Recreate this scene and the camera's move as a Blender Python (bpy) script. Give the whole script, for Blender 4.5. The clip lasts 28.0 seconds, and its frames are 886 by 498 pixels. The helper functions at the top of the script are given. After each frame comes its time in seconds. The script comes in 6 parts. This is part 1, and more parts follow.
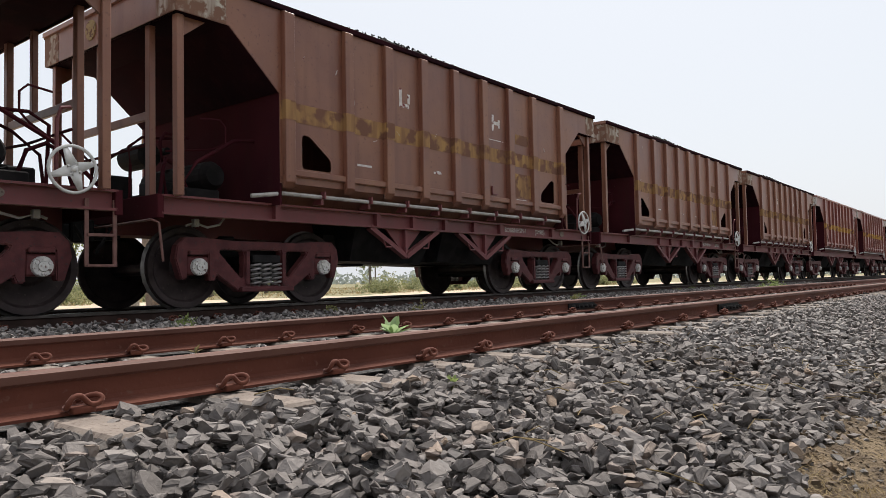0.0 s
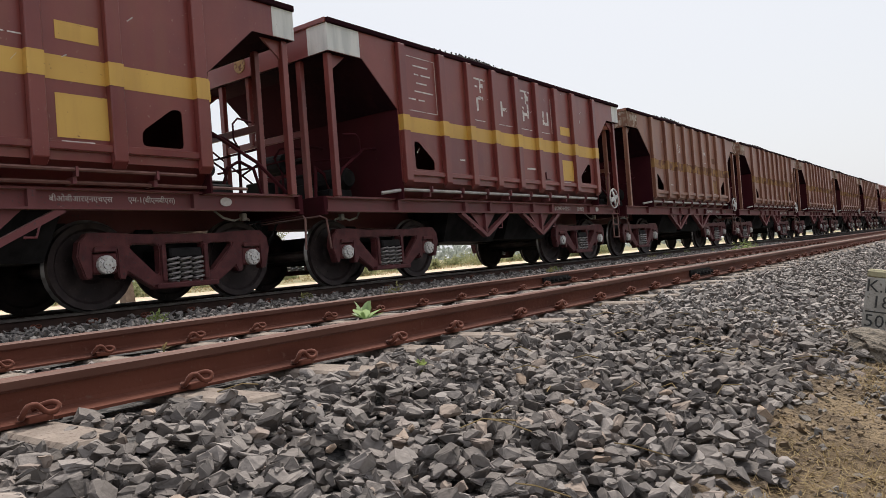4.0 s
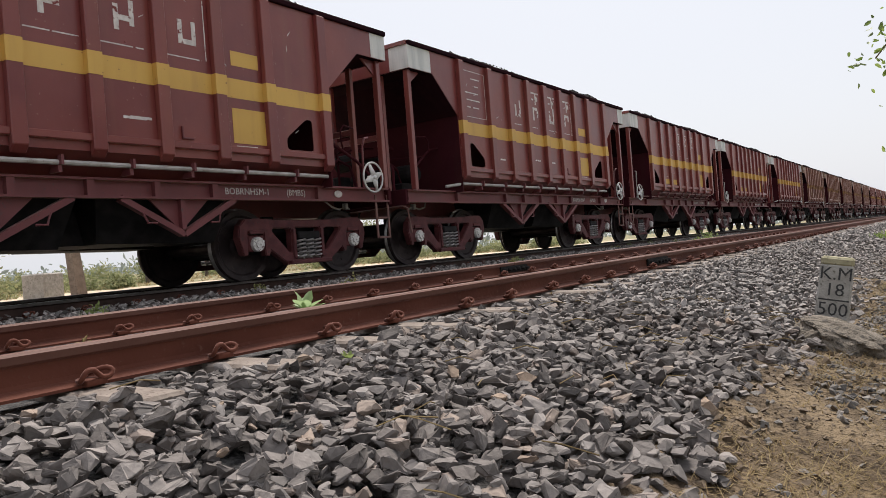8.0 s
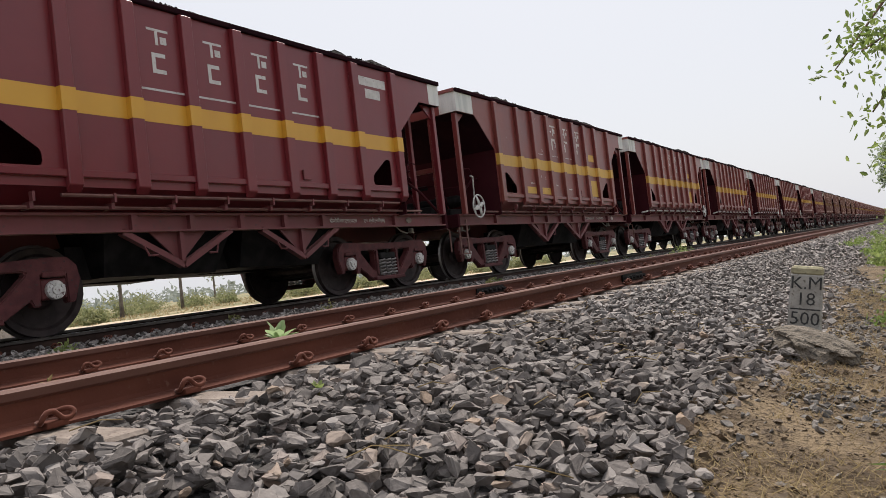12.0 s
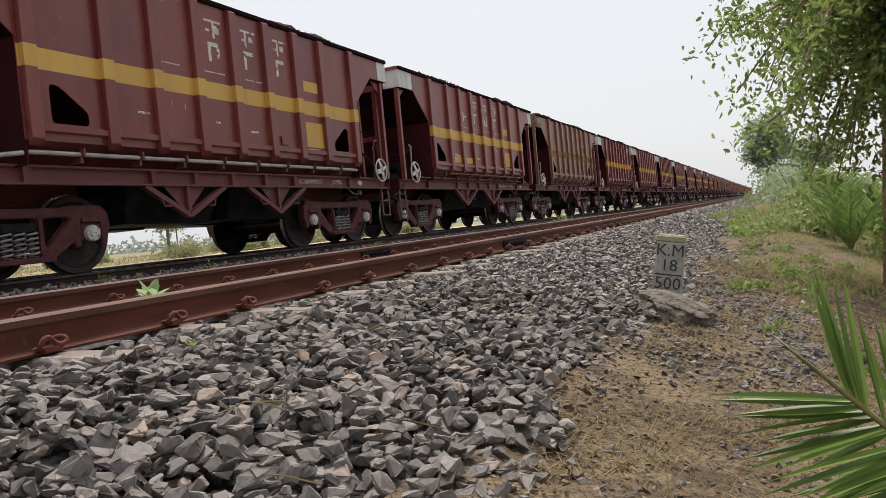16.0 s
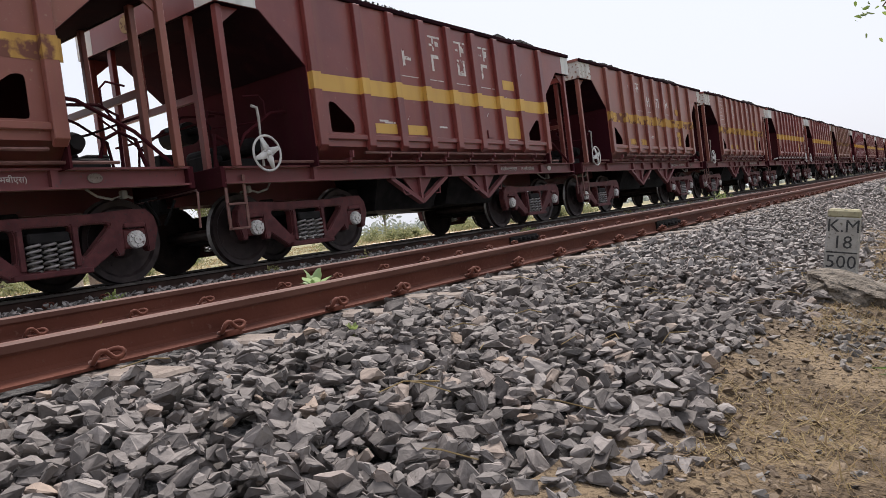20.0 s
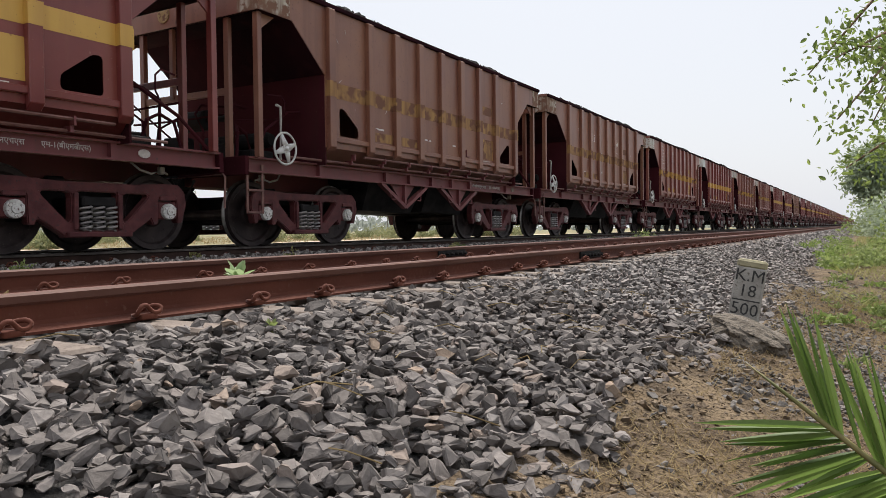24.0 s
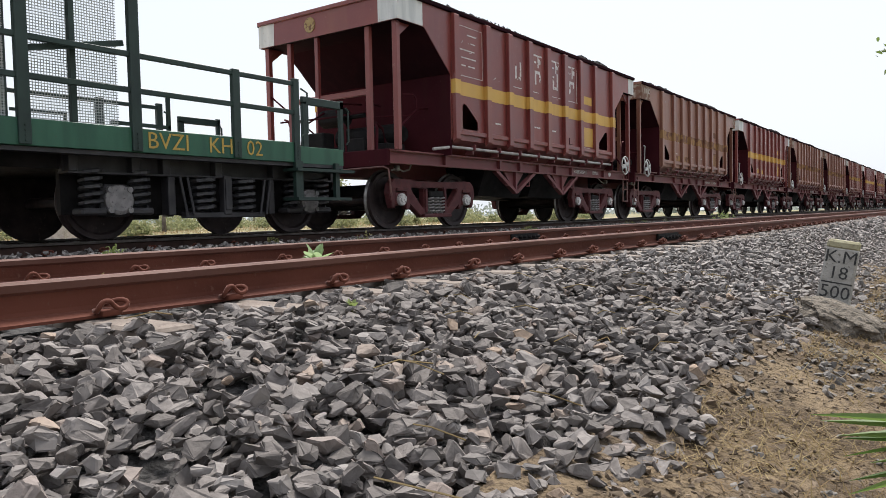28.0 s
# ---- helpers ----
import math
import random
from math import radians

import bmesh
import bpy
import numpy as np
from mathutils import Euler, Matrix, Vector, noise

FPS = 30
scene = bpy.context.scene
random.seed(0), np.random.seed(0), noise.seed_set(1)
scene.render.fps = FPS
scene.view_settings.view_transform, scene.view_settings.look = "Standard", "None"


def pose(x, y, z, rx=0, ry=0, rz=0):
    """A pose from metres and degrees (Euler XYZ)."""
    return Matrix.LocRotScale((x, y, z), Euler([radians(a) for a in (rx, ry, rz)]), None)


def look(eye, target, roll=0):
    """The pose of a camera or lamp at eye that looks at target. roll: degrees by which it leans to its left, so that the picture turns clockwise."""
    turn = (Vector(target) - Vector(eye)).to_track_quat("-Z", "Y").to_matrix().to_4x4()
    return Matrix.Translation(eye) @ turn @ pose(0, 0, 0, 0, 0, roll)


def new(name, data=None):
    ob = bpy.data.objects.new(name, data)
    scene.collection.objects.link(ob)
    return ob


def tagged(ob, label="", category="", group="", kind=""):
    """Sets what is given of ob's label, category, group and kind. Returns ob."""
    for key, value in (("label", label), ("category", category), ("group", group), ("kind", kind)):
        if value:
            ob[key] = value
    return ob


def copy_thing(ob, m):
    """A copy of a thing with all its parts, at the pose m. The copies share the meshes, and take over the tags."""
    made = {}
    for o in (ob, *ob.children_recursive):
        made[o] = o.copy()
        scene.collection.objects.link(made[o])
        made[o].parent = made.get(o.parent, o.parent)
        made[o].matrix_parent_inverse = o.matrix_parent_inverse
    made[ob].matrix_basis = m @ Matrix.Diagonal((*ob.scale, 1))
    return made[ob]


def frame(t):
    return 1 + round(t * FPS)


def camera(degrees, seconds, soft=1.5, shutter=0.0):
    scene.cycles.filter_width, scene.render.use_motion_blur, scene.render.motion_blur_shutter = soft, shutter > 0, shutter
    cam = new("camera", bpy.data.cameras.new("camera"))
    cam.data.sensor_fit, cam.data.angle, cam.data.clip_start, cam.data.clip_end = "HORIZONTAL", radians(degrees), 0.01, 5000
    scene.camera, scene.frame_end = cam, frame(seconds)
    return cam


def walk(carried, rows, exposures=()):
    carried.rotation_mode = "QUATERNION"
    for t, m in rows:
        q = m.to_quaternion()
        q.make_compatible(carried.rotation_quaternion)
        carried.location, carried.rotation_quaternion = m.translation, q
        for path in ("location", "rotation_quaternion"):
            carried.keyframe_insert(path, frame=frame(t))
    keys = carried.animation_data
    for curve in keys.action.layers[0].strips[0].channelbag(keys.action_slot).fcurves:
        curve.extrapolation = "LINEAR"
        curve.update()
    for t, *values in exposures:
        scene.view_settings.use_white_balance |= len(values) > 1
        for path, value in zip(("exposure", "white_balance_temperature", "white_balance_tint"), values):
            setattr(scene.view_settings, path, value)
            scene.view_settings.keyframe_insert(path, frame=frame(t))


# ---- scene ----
# ---- camera ----
cam = camera(62.7, 28.0, 0.75)
PATH = [
    (0, pose(-0.273, -2.415, 0.368, 92.47, 1.14, -51.41)),
    (0.5, pose(-0.272, -2.431, 0.374, 92.31, 1.63, -53.93)),
    (1, pose(-0.233, -2.429, 0.372, 91.25, 2.95, -55.83)),
    (1.5, pose(-0.218, -2.427, 0.375, 90.89, 3.01, -57.45)),
    (2, pose(-0.214, -2.426, 0.369, 91.71, 3.38, -58.53)),
    (2.5, pose(-0.222, -2.435, 0.369, 91.02, 3.41, -57.53)),
    (3, pose(-0.229, -2.436, 0.368, 90.55, 3.14, -56.06)),
    (3.5, pose(-0.223, -2.440, 0.374, 90.46, 3.60, -54.28)),
    (5.5, pose(-0.077, -2.446, 0.388, 92.03, 5.40, -51.93)),
    (6, pose(-0.034, -2.429, 0.379, 93.47, 4.43, -52.73)),
    (6.5, pose(-0.012, -2.417, 0.369, 92.82, 5.59, -49.76)),
    (7, pose(0.003, -2.412, 0.360, 91.91, 4.60, -49.60)),
    (7.5, pose(0.035, -2.418, 0.345, 91.59, 6.30, -50.59)),
    (8, pose(0.058, -2.445, 0.339, 89.92, 4.46, -55.52)),
    (8.5, pose(0.061, -2.448, 0.342, 91.25, 4.49, -56.93)),
    (9, pose(0.063, -2.444, 0.348, 91.72, 4.55, -56.31)),
    (9.5, pose(0.077, -2.448, 0.338, 91.11, 4.32, -56.79)),
    (10, pose(0.082, -2.449, 0.339, 91.80, 5.60, -56.16)),
    (10.5, pose(0.089, -2.453, 0.342, 91.82, 6.34, -54.85)),
    (11, pose(0.091, -2.467, 0.346, 92.03, 7.64, -54.37)),
    (11.5, pose(0.104, -2.458, 0.341, 91.73, 7.09, -56.08)),
    (13.5, pose(0.092, -2.487, 0.329, 91.11, 6.21, -61.23)),
    (14, pose(0.104, -2.491, 0.313, 89.43, 6.33, -65.90)),
    (14.5, pose(0.117, -2.502, 0.306, 89.12, 7.18, -67.17)),
    (15, pose(0.118, -2.504, 0.306, 88.37, 7.38, -66.60)),
    (15.5, pose(0.120, -2.500, 0.305, 87.34, 7.56, -66.83)),
    (16, pose(0.101, -2.492, 0.312, 87.92, 5.26, -66.05)),
    (16.5, pose(0.093, -2.501, 0.306, 88.51, 3.05, -65.00)),
    (17, pose(0.090, -2.497, 0.310, 88.77, 4.03, -62.84)),
    (17.5, pose(0.088, -2.509, 0.312, 89.42, 5.43, -60.13)),
    (18, pose(0.083, -2.507, 0.318, 89.24, 5.88, -58.42)),
    (18.5, pose(0.081, -2.495, 0.318, 88.96, 5.91, -57.54)),
    (19, pose(0.079, -2.502, 0.309, 88.44, 5.49, -56.99)),
    (19.5, pose(0.070, -2.501, 0.309, 88.41, 6.30, -56.23)),
    (20, pose(0.067, -2.512, 0.308, 88.08, 7.23, -54.38)),
    (20.5, pose(0.069, -2.525, 0.305, 87.74, 5.16, -55.59)),
    (21, pose(0.055, -2.524, 0.303, 87.59, 0.71, -57.85)),
    (21.5, pose(0.048, -2.522, 0.300, 87.99, -0.63, -58.00)),
    (23.5, pose(0.024, -2.530, 0.304, 88.83, -0.07, -60.00)),
    (24, pose(0.021, -2.547, 0.314, 88.47, 0.65, -59.81)),
    (24.5, pose(0.018, -2.546, 0.309, 88.63, 0.82, -60.08)),
    (25, pose(0.019, -2.535, 0.306, 87.95, 0.29, -60.36)),
    (25.5, pose(0.018, -2.532, 0.303, 88.31, 0.65, -60.22)),
    (26, pose(0.022, -2.525, 0.301, 88.22, 0.32, -60.15)),
    (26.5, pose(0.015, -2.531, 0.303, 88.81, 0.58, -59.58)),
    (27, pose(0.008, -2.541, 0.308, 89.41, 1.00, -59.37)),
    (27.5, pose(0.003, -2.532, 0.300, 88.59, 1.08, -56.69)),
    (28, pose(0.007, -2.521, 0.298, 87.37, 1.17, -54.30)),]
# the clip's camera trims its exposure and white balance as the train passes
LIGHT = [(0, 0.14, 6400, 9), (3, 0.12, 6500, 10), (5.5, 0.04, 6550, 10), (6, -0.02, 6600, 11), (6.5, 0.10, 6500, 12), (7, 0.18, 6420, 12), (9, 0.10, 6480, 10), (10, 0.14, 6480, 11), (11, 0.12, 6480, 11), (14, 0.02, 6600, 11), (16, 0.10, 6550, 10),
         (18, 0.14, 6420, 10), (19, 0.17, 6350, 11), (20, 0.23, 6280, 13), (20.5, 0.18, 6250, 11), (21, 0.08, 6200, 9), (24, 0.15, 6420, 10), (26, 0.10, 6420, 10), (27, 0.12, 6420, 10), (28, 0.34, 6220, 9)]
walk(cam, PATH, LIGHT)

# ---- world and light ----
world = bpy.data.worlds.new("hazy_sky")
scene.world = world
world.use_nodes = True
wn, wl = world.node_tree.nodes, world.node_tree.links
sky = wn.new("ShaderNodeTexSky")
sky.sky_type, sky.sun_disc = "NISHITA", False
sky.sun_elevation, sky.sun_rotation = radians(60), radians(68)
sky.dust_density, sky.air_density = 4.0, 1.2
haze = wn.new("ShaderNodeMix")
haze.data_type = "RGBA"
haze.inputs[0].default_value = 0.8
haze.inputs[7].default_value = (8.45, 8.62, 9.05, 1)
wl.new(sky.outputs[0], haze.inputs[6])
background = wn["Background"]
background.inputs[1].default_value = 0.1
wl.new(haze.outputs[2], background.inputs[0])

sun_data = bpy.data.lights.new("sun", "SUN")
sun_data.energy, sun_data.angle, sun_data.color = 5.3, radians(22), (1.0, 0.935, 0.855)
sun = new("sun", sun_data)
sun.matrix_world = look((0, 0, 0), (-0.464, -0.186, -0.866))

# ---- plan, in metres: x runs along the rails the way the train goes, y from the camera to the train ----
NEAR_RAILS = (0.09, 1.833)      # centre lines of the rails of the empty track
TRAIN_Y, RAIL_TOP = 6.56, 0.09  # centre line of the train's track, height of its rail heads
PITCH, FIRST = 10.8, -11.6


GAIN_T = (0, 1, 2, 3, 3.5, 6, 8, 9, 10, 11, 14, 16.5, 18, 19.5, 21, 24, 25, 26, 27, 28)
GAIN = (-0.74, -0.47, -0.24, -0.06, 0.04, 0.68, 0.96, 1.10, 1.22, 1.32, 1.53, 1.57, 1.52, 1.42, 1.26, 0.80, 0.68, 0.50, 0.32, 0.18)


def gone(t):
    """How far the train has gone at t seconds: its pace wavers a little."""
    return 8.632 * t + float(np.interp(t, GAIN_T, GAIN))


# ---- materials ----
def material(name, c1, c2, scale=6.0, rough=0.8, metal=0.0, bump=0.2, stretch=(1, 1, 1), c3=None, fine=60.0, spot=0.62, bump_dist=0.01):
    """Two colours by a broad noise, a third in spots by a fine one, with relief."""
    m = bpy.data.materials.new(name)
    m.use_nodes = True
    n, l = m.node_tree.nodes, m.node_tree.links
    b = n["Principled BSDF"]
    b.inputs["Roughness"].default_value, b.inputs["Metallic"].default_value = rough, metal
    co = n.new("ShaderNodeTexCoord")
    mp = n.new("ShaderNodeMapping")
    mp.inputs["Scale"].default_value = stretch
    l.new(co.outputs["Object"], mp.inputs[0])
    big = n.new("ShaderNodeTexNoise")
    big.inputs["Scale"].default_value, big.inputs["Detail"].default_value = scale, 6
    l.new(mp.outputs[0], big.inputs[0])
    small = n.new("ShaderNodeTexNoise")
    small.inputs["Scale"].default_value, small.inputs["Detail"].default_value = fine, 5
    l.new(co.outputs["Object"], small.inputs[0])
    ramp = n.new("ShaderNodeValToRGB")
    ramp.color_ramp.elements[0].position, ramp.color_ramp.elements[1].position = 0.38, 0.62
    ramp.color_ramp.elements[0].color, ramp.color_ramp.elements[1].color = (*c1, 1), (*c2, 1)
    l.new(big.outputs[0], ramp.inputs[0])
    out = ramp.outputs[0]
    if c3:
        mr = n.new("ShaderNodeMapRange")
        mr.inputs[1].default_value, mr.inputs[2].default_value = spot, spot + 0.08
        l.new(small.outputs[0], mr.inputs[0])
        mix = n.new("ShaderNodeMix")
        mix.data_type = "RGBA"
        l.new(mr.outputs[0], mix.inputs[0])
        l.new(out, mix.inputs[6])
        mix.inputs[7].default_value = (*c3, 1)
        out = mix.outputs[2]
    l.new(out, b.inputs["Base Color"])
    if bump:
        bp = n.new("ShaderNodeBump")
        bp.inputs["Strength"].default_value, bp.inputs["Distance"].default_value = bump, bump_dist
        l.new(small.outputs[0], bp.inputs["Height"])
        l.new(bp.outputs[0], b.inputs["Normal"])
    return m


def leaf_material(name, c1, c2, rough=0.5):
    """Foliage: each leaf takes its own shade, and light comes through."""
    m = bpy.data.materials.new(name)
    m.use_nodes = True
    n, l = m.node_tree.nodes, m.node_tree.links
    b = n["Principled BSDF"]
    b.inputs["Roughness"].default_value = rough
    geo = n.new("ShaderNodeNewGeometry")
    ramp = n.new("ShaderNodeValToRGB")
    ramp.color_ramp.elements[0].color, ramp.color_ramp.elements[1].color = (*c1, 1), (*c2, 1)
    l.new(geo.outputs["Random Per Island"], ramp.inputs[0])
    l.new(ramp.outputs[0], b.inputs["Base Color"])
    tr = n.new("ShaderNodeBsdfTranslucent")
    l.new(ramp.outputs[0], tr.inputs[0])
    mix = n.new("ShaderNodeMixShader")
    mix.inputs[0].default_value = 0.48
    l.new(b.outputs[0], mix.inputs[1])
    l.new(tr.outputs[0], mix.inputs[2])
    l.new(mix.outputs[0], n["Material Output"].inputs[0])
    return m


def stone_material(name, shades, by="Random Per Island"):
    m = bpy.data.materials.new(name)
    m.use_nodes = True
    n, l = m.node_tree.nodes, m.node_tree.links
    b = n["Principled BSDF"]
    b.inputs["Roughness"].default_value = 0.85
    src = n.new("ShaderNodeNewGeometry").outputs["Random Per Island"] if by == "Random Per Island" else n.new("ShaderNodeObjectInfo").outputs["Random"]
    ramp = n.new("ShaderNodeValToRGB")
    ramp.color_ramp.interpolation = "LINEAR"
    while len(ramp.color_ramp.elements) < len(shades):
        ramp.color_ramp.elements.new(0.5)
    for e, (at, c) in zip(ramp.color_ramp.elements, shades):
        e.position, e.color = at, (*c, 1)
    l.new(src, ramp.inputs[0])
    no = n.new("ShaderNodeTexNoise")
    no.inputs["Scale"].default_value, no.inputs["Detail"].default_value = (46 if by == "Random Per Island" else 1.9), 8
    co = n.new("ShaderNodeTexCoord")
    l.new(co.outputs["Object"], no.inputs[0])
    mr = n.new("ShaderNodeMapRange")
    mr.inputs[1].default_value, mr.inputs[2].default_value, mr.inputs[3].default_value, mr.inputs[4].default_value = 0.3, 0.75, 0.84, 1.18
    l.new(no.outputs[0], mr.inputs[0])
    mul = n.new("ShaderNodeMix")
    mul.data_type, mul.blend_type = "RGBA", "MULTIPLY"
    mul.inputs[0].default_value = 1
    l.new(ramp.outputs[0], mul.inputs[6])
    l.new(mr.outputs[0], mul.inputs[7])
    l.new(mul.outputs[2], b.inputs["Base Color"])
    bp = n.new("ShaderNodeBump")
    bp.inputs["Strength"].default_value, bp.inputs["Distance"].default_value = 0.55, (0.011 if by == "Random Per Island" else 0.004)
    l.new(no.outputs[0], bp.inputs["Height"])
    l.new(bp.outputs[0], b.inputs["Normal"])
    return m


def paint_material(name, base, fade, rust, chip, rough, streaks=0.5, chips=0.67, dents=0.5):
    """Weathered paint on steel plate: broad fading, rust run down in streaks, small chips and shallow dents; each piece differs."""
    m = bpy.data.materials.new(name)
    m.use_nodes = True
    n, l = m.node_tree.nodes, m.node_tree.links
    b = n["Principled BSDF"]
    co = n.new("ShaderNodeTexCoord")
    shift = n.new("ShaderNodeMath")
    shift.operation = "MULTIPLY"
    shift.inputs[1].default_value = 40.0
    l.new(n.new("ShaderNodeObjectInfo").outputs["Random"], shift.inputs[0])

    def cloud(scale, detail, stretch=None):
        t = n.new("ShaderNodeTexNoise")
        t.noise_dimensions = "4D"
        t.inputs["Scale"].default_value, t.inputs["Detail"].default_value = scale, detail
        source = co.outputs["Object"]
        if stretch:
            mp = n.new("ShaderNodeMapping")
            mp.inputs["Scale"].default_value = stretch
            l.new(source, mp.inputs[0])
            source = mp.outputs[0]
        l.new(source, t.inputs["Vector"])
        l.new(shift.outputs[0], t.inputs["W"])
        return t.outputs[0]

    def span(value, a, z, lo, hi):
        r = n.new("ShaderNodeMapRange")
        for i, q in enumerate((a, z, lo, hi)):
            r.inputs[1 + i].default_value = q
        l.new(value, r.inputs[0])
        return r.outputs[0]

    def blend(amount, first, second):
        x = n.new("ShaderNodeMix")
        x.data_type = "RGBA"
        l.new(amount, x.inputs[0])
        if isinstance(first, tuple):
            x.inputs[6].default_value = (*first, 1)
        else:
            l.new(first, x.inputs[6])
        x.inputs[7].default_value = (*second, 1)
        return x.outputs[2]

    broad, run, fine = cloud(0.9, 5), cloud(1.0, 6, (5.0, 5.0, 0.35)), cloud(24, 4)
    colour = blend(span(broad, 0.36, 0.66, 0, 1), base, fade)
    colour = blend(span(run, 0.52, 0.72, 0, streaks), colour, rust)
    colour = blend(span(fine, chips, chips + 0.06, 0, 0.8), colour, chip)
    l.new(colour, b.inputs["Base Color"])
    l.new(span(broad, 0.3, 0.7, rough - 0.06, rough + 0.1), b.inputs["Roughness"])
    deep = n.new("ShaderNodeBump")
    deep.inputs["Strength"].default_value, deep.inputs["Distance"].default_value = dents, 0.02
    l.new(cloud(1.7, 2), deep.inputs["Height"])
    skin = n.new("ShaderNodeBump")
    skin.inputs["Strength"].default_value, skin.inputs["Distance"].default_value = 0.15, 0.006
    l.new(fine, skin.inputs["Height"])
    l.new(deep.outputs[0], skin.inputs["Normal"])
    l.new(skin.outputs[0], b.inputs["Normal"])
    return m


V = (1.6, 1.6, 0.25)  # streaks that run down
PAINT = {
    "fresh": paint_material("maroon_paint", (0.144, 0.0215, 0.0205), (0.215, 0.0490, 0.0400), (0.195, 0.060, 0.036), (0.26, 0.13, 0.095), 0.37, 0.55),
    "crimson": paint_material("crimson_paint", (0.150, 0.0130, 0.0195), (0.185, 0.0220, 0.0285), (0.115, 0.022, 0.021), (0.22, 0.08, 0.07), 0.34, 0.2, 0.72, 0.3),
    "worn": paint_material("worn_maroon_paint", (0.164, 0.0370, 0.0300), (0.240, 0.0780, 0.0540), (0.180, 0.074, 0.038), (0.26, 0.145, 0.09), 0.40, 0.7, 0.65),
    "brown": paint_material("rust_brown_paint", (0.172, 0.0620, 0.0385), (0.245, 0.1080, 0.0630), (0.130, 0.043, 0.028), (0.130, 0.045, 0.030), 0.44, 0.75, 0.62),
}
YELLOW = {
    "fresh": paint_material("yellow_paint", (0.54, 0.315, 0.062), (0.64, 0.39, 0.09), (0.36, 0.185, 0.055), (0.12, 0.045, 0.03), 0.55, 0.35, 0.68, 0.3),
    "crimson": paint_material("bright_yellow_paint", (0.60, 0.31, 0.032), (0.66, 0.36, 0.042), (0.48, 0.24, 0.04), (0.2, 0.09, 0.03), 0.45, 0.15, 0.74, 0.3),
    "worn": material("worn_yellow_paint", (0.40, 0.22, 0.052), (0.52, 0.305, 0.07), 5.0, 0.8, 0, 0.1, V, (0.15, 0.055, 0.037), 4.5, 0.53),
    "brown": material("faded_yellow_paint", (0.22, 0.11, 0.05), (0.37, 0.21, 0.075), 4.0, 0.85, 0, 0.1, V, (0.155, 0.068, 0.041), 3.5, 0.48),
}
WHITE = {
    "fresh": material("white_paint", (0.52, 0.53, 0.52), (0.66, 0.66, 0.64), 5.0, 0.7, 0, 0.1, V, (0.35, 0.24, 0.2), 30, 0.66),
    "crimson": material("clean_white_paint", (0.58, 0.58, 0.57), (0.70, 0.70, 0.68), 5.0, 0.6, 0, 0.1, V, (0.4, 0.32, 0.3), 40, 0.7),
    "worn": material("worn_white_paint", (0.42, 0.40, 0.37), (0.58, 0.56, 0.53), 5.0, 0.8, 0, 0.1, V, (0.2, 0.1, 0.07), 14, 0.55),
    "brown": material("flaked_white_paint", (0.18, 0.10, 0.065), (0.5, 0.46, 0.4), 4.0, 0.85, 0, 0.1, V, (0.17, 0.085, 0.055), 8, 0.45),
}
underframe = paint_material("underframe_paint", (0.118, 0.0225, 0.0265), (0.170, 0.0420, 0.0450), (0.098, 0.032, 0.028), (0.08, 0.038, 0.04), 0.58, 0.5, 0.62)
bogie_paint = material("bogie_paint", (0.072, 0.0180, 0.0205), (0.112, 0.0315, 0.0330), 6.0, 0.6, 0, 0.3, (1, 1, 1), (0.06, 0.029, 0.03), 30, 0.6)
dark_steel = material("near_black_steel", (0.008, 0.0075, 0.0078), (0.018, 0.0160, 0.0165), 5.0, 0.7, 0.0, 0.2)
# near-black maroon: the deep shade under the end overhangs is in this colour
soot_and_shade = paint_material("soot_and_shade_paint", (0.013, 0.0055, 0.0085), (0.028, 0.0085, 0.0120), (0.038, 0.012, 0.014), (0.05, 0.019, 0.022), 0.88, 0.5, 0.68)
wheel_steel = material("wheel_steel", (0.027, 0.0205, 0.0210), (0.055, 0.0410, 0.0405), 5.0, 0.5, 0.2, 0.15, (1, 1, 1), (0.085, 0.065, 0.06), 26, 0.64)
tread_steel = material("worn_bright_steel", (0.16, 0.15, 0.145), (0.26, 0.25, 0.24), 10, 0.4, 0.8, 0.05)
# darkened maroon: shade of the wagon ends is painted into it
grime_and_shade = paint_material("grime_and_shade_paint", (0.036, 0.0075, 0.0115), (0.062, 0.0135, 0.0175), (0.042, 0.016, 0.015), (0.08, 0.03, 0.03), 0.84, 0.6)
pale_cap = material("pale_axle_cap", (0.46, 0.44, 0.42), (0.66, 0.64, 0.62), 14, 0.6, 0, 0.2, (1, 1, 1), (0.14, 0.09, 0.08), 34, 0.58)
pale_pipe = material("pale_grey_pipe", (0.36, 0.34, 0.32), (0.5, 0.48, 0.46), 6, 0.55, 0.2, 0.1, (1, 1, 1), (0.22, 0.13, 0.1), 30, 0.64)
wheel_white = material("dull_white_handwheel", (0.50, 0.49, 0.47), (0.62, 0.61, 0.6), 8, 0.6, 0, 0.1, (1, 1, 1), (0.3, 0.22, 0.18), 40, 0.66)
chalk = material("flaked_white_lettering", (0.50, 0.45, 0.43), (0.68, 0.64, 0.61), 9, 0.9, 0, 0.0, (1, 1, 1), (0.17, 0.036, 0.032), 13, 0.58)
coal = material("coal", (0.006, 0.006, 0.006), (0.015, 0.0145, 0.0145), 7, 0.95, 0, 0.8, (1, 1, 1), (0.03, 0.03, 0.03), 18, 0.66, 0.05)
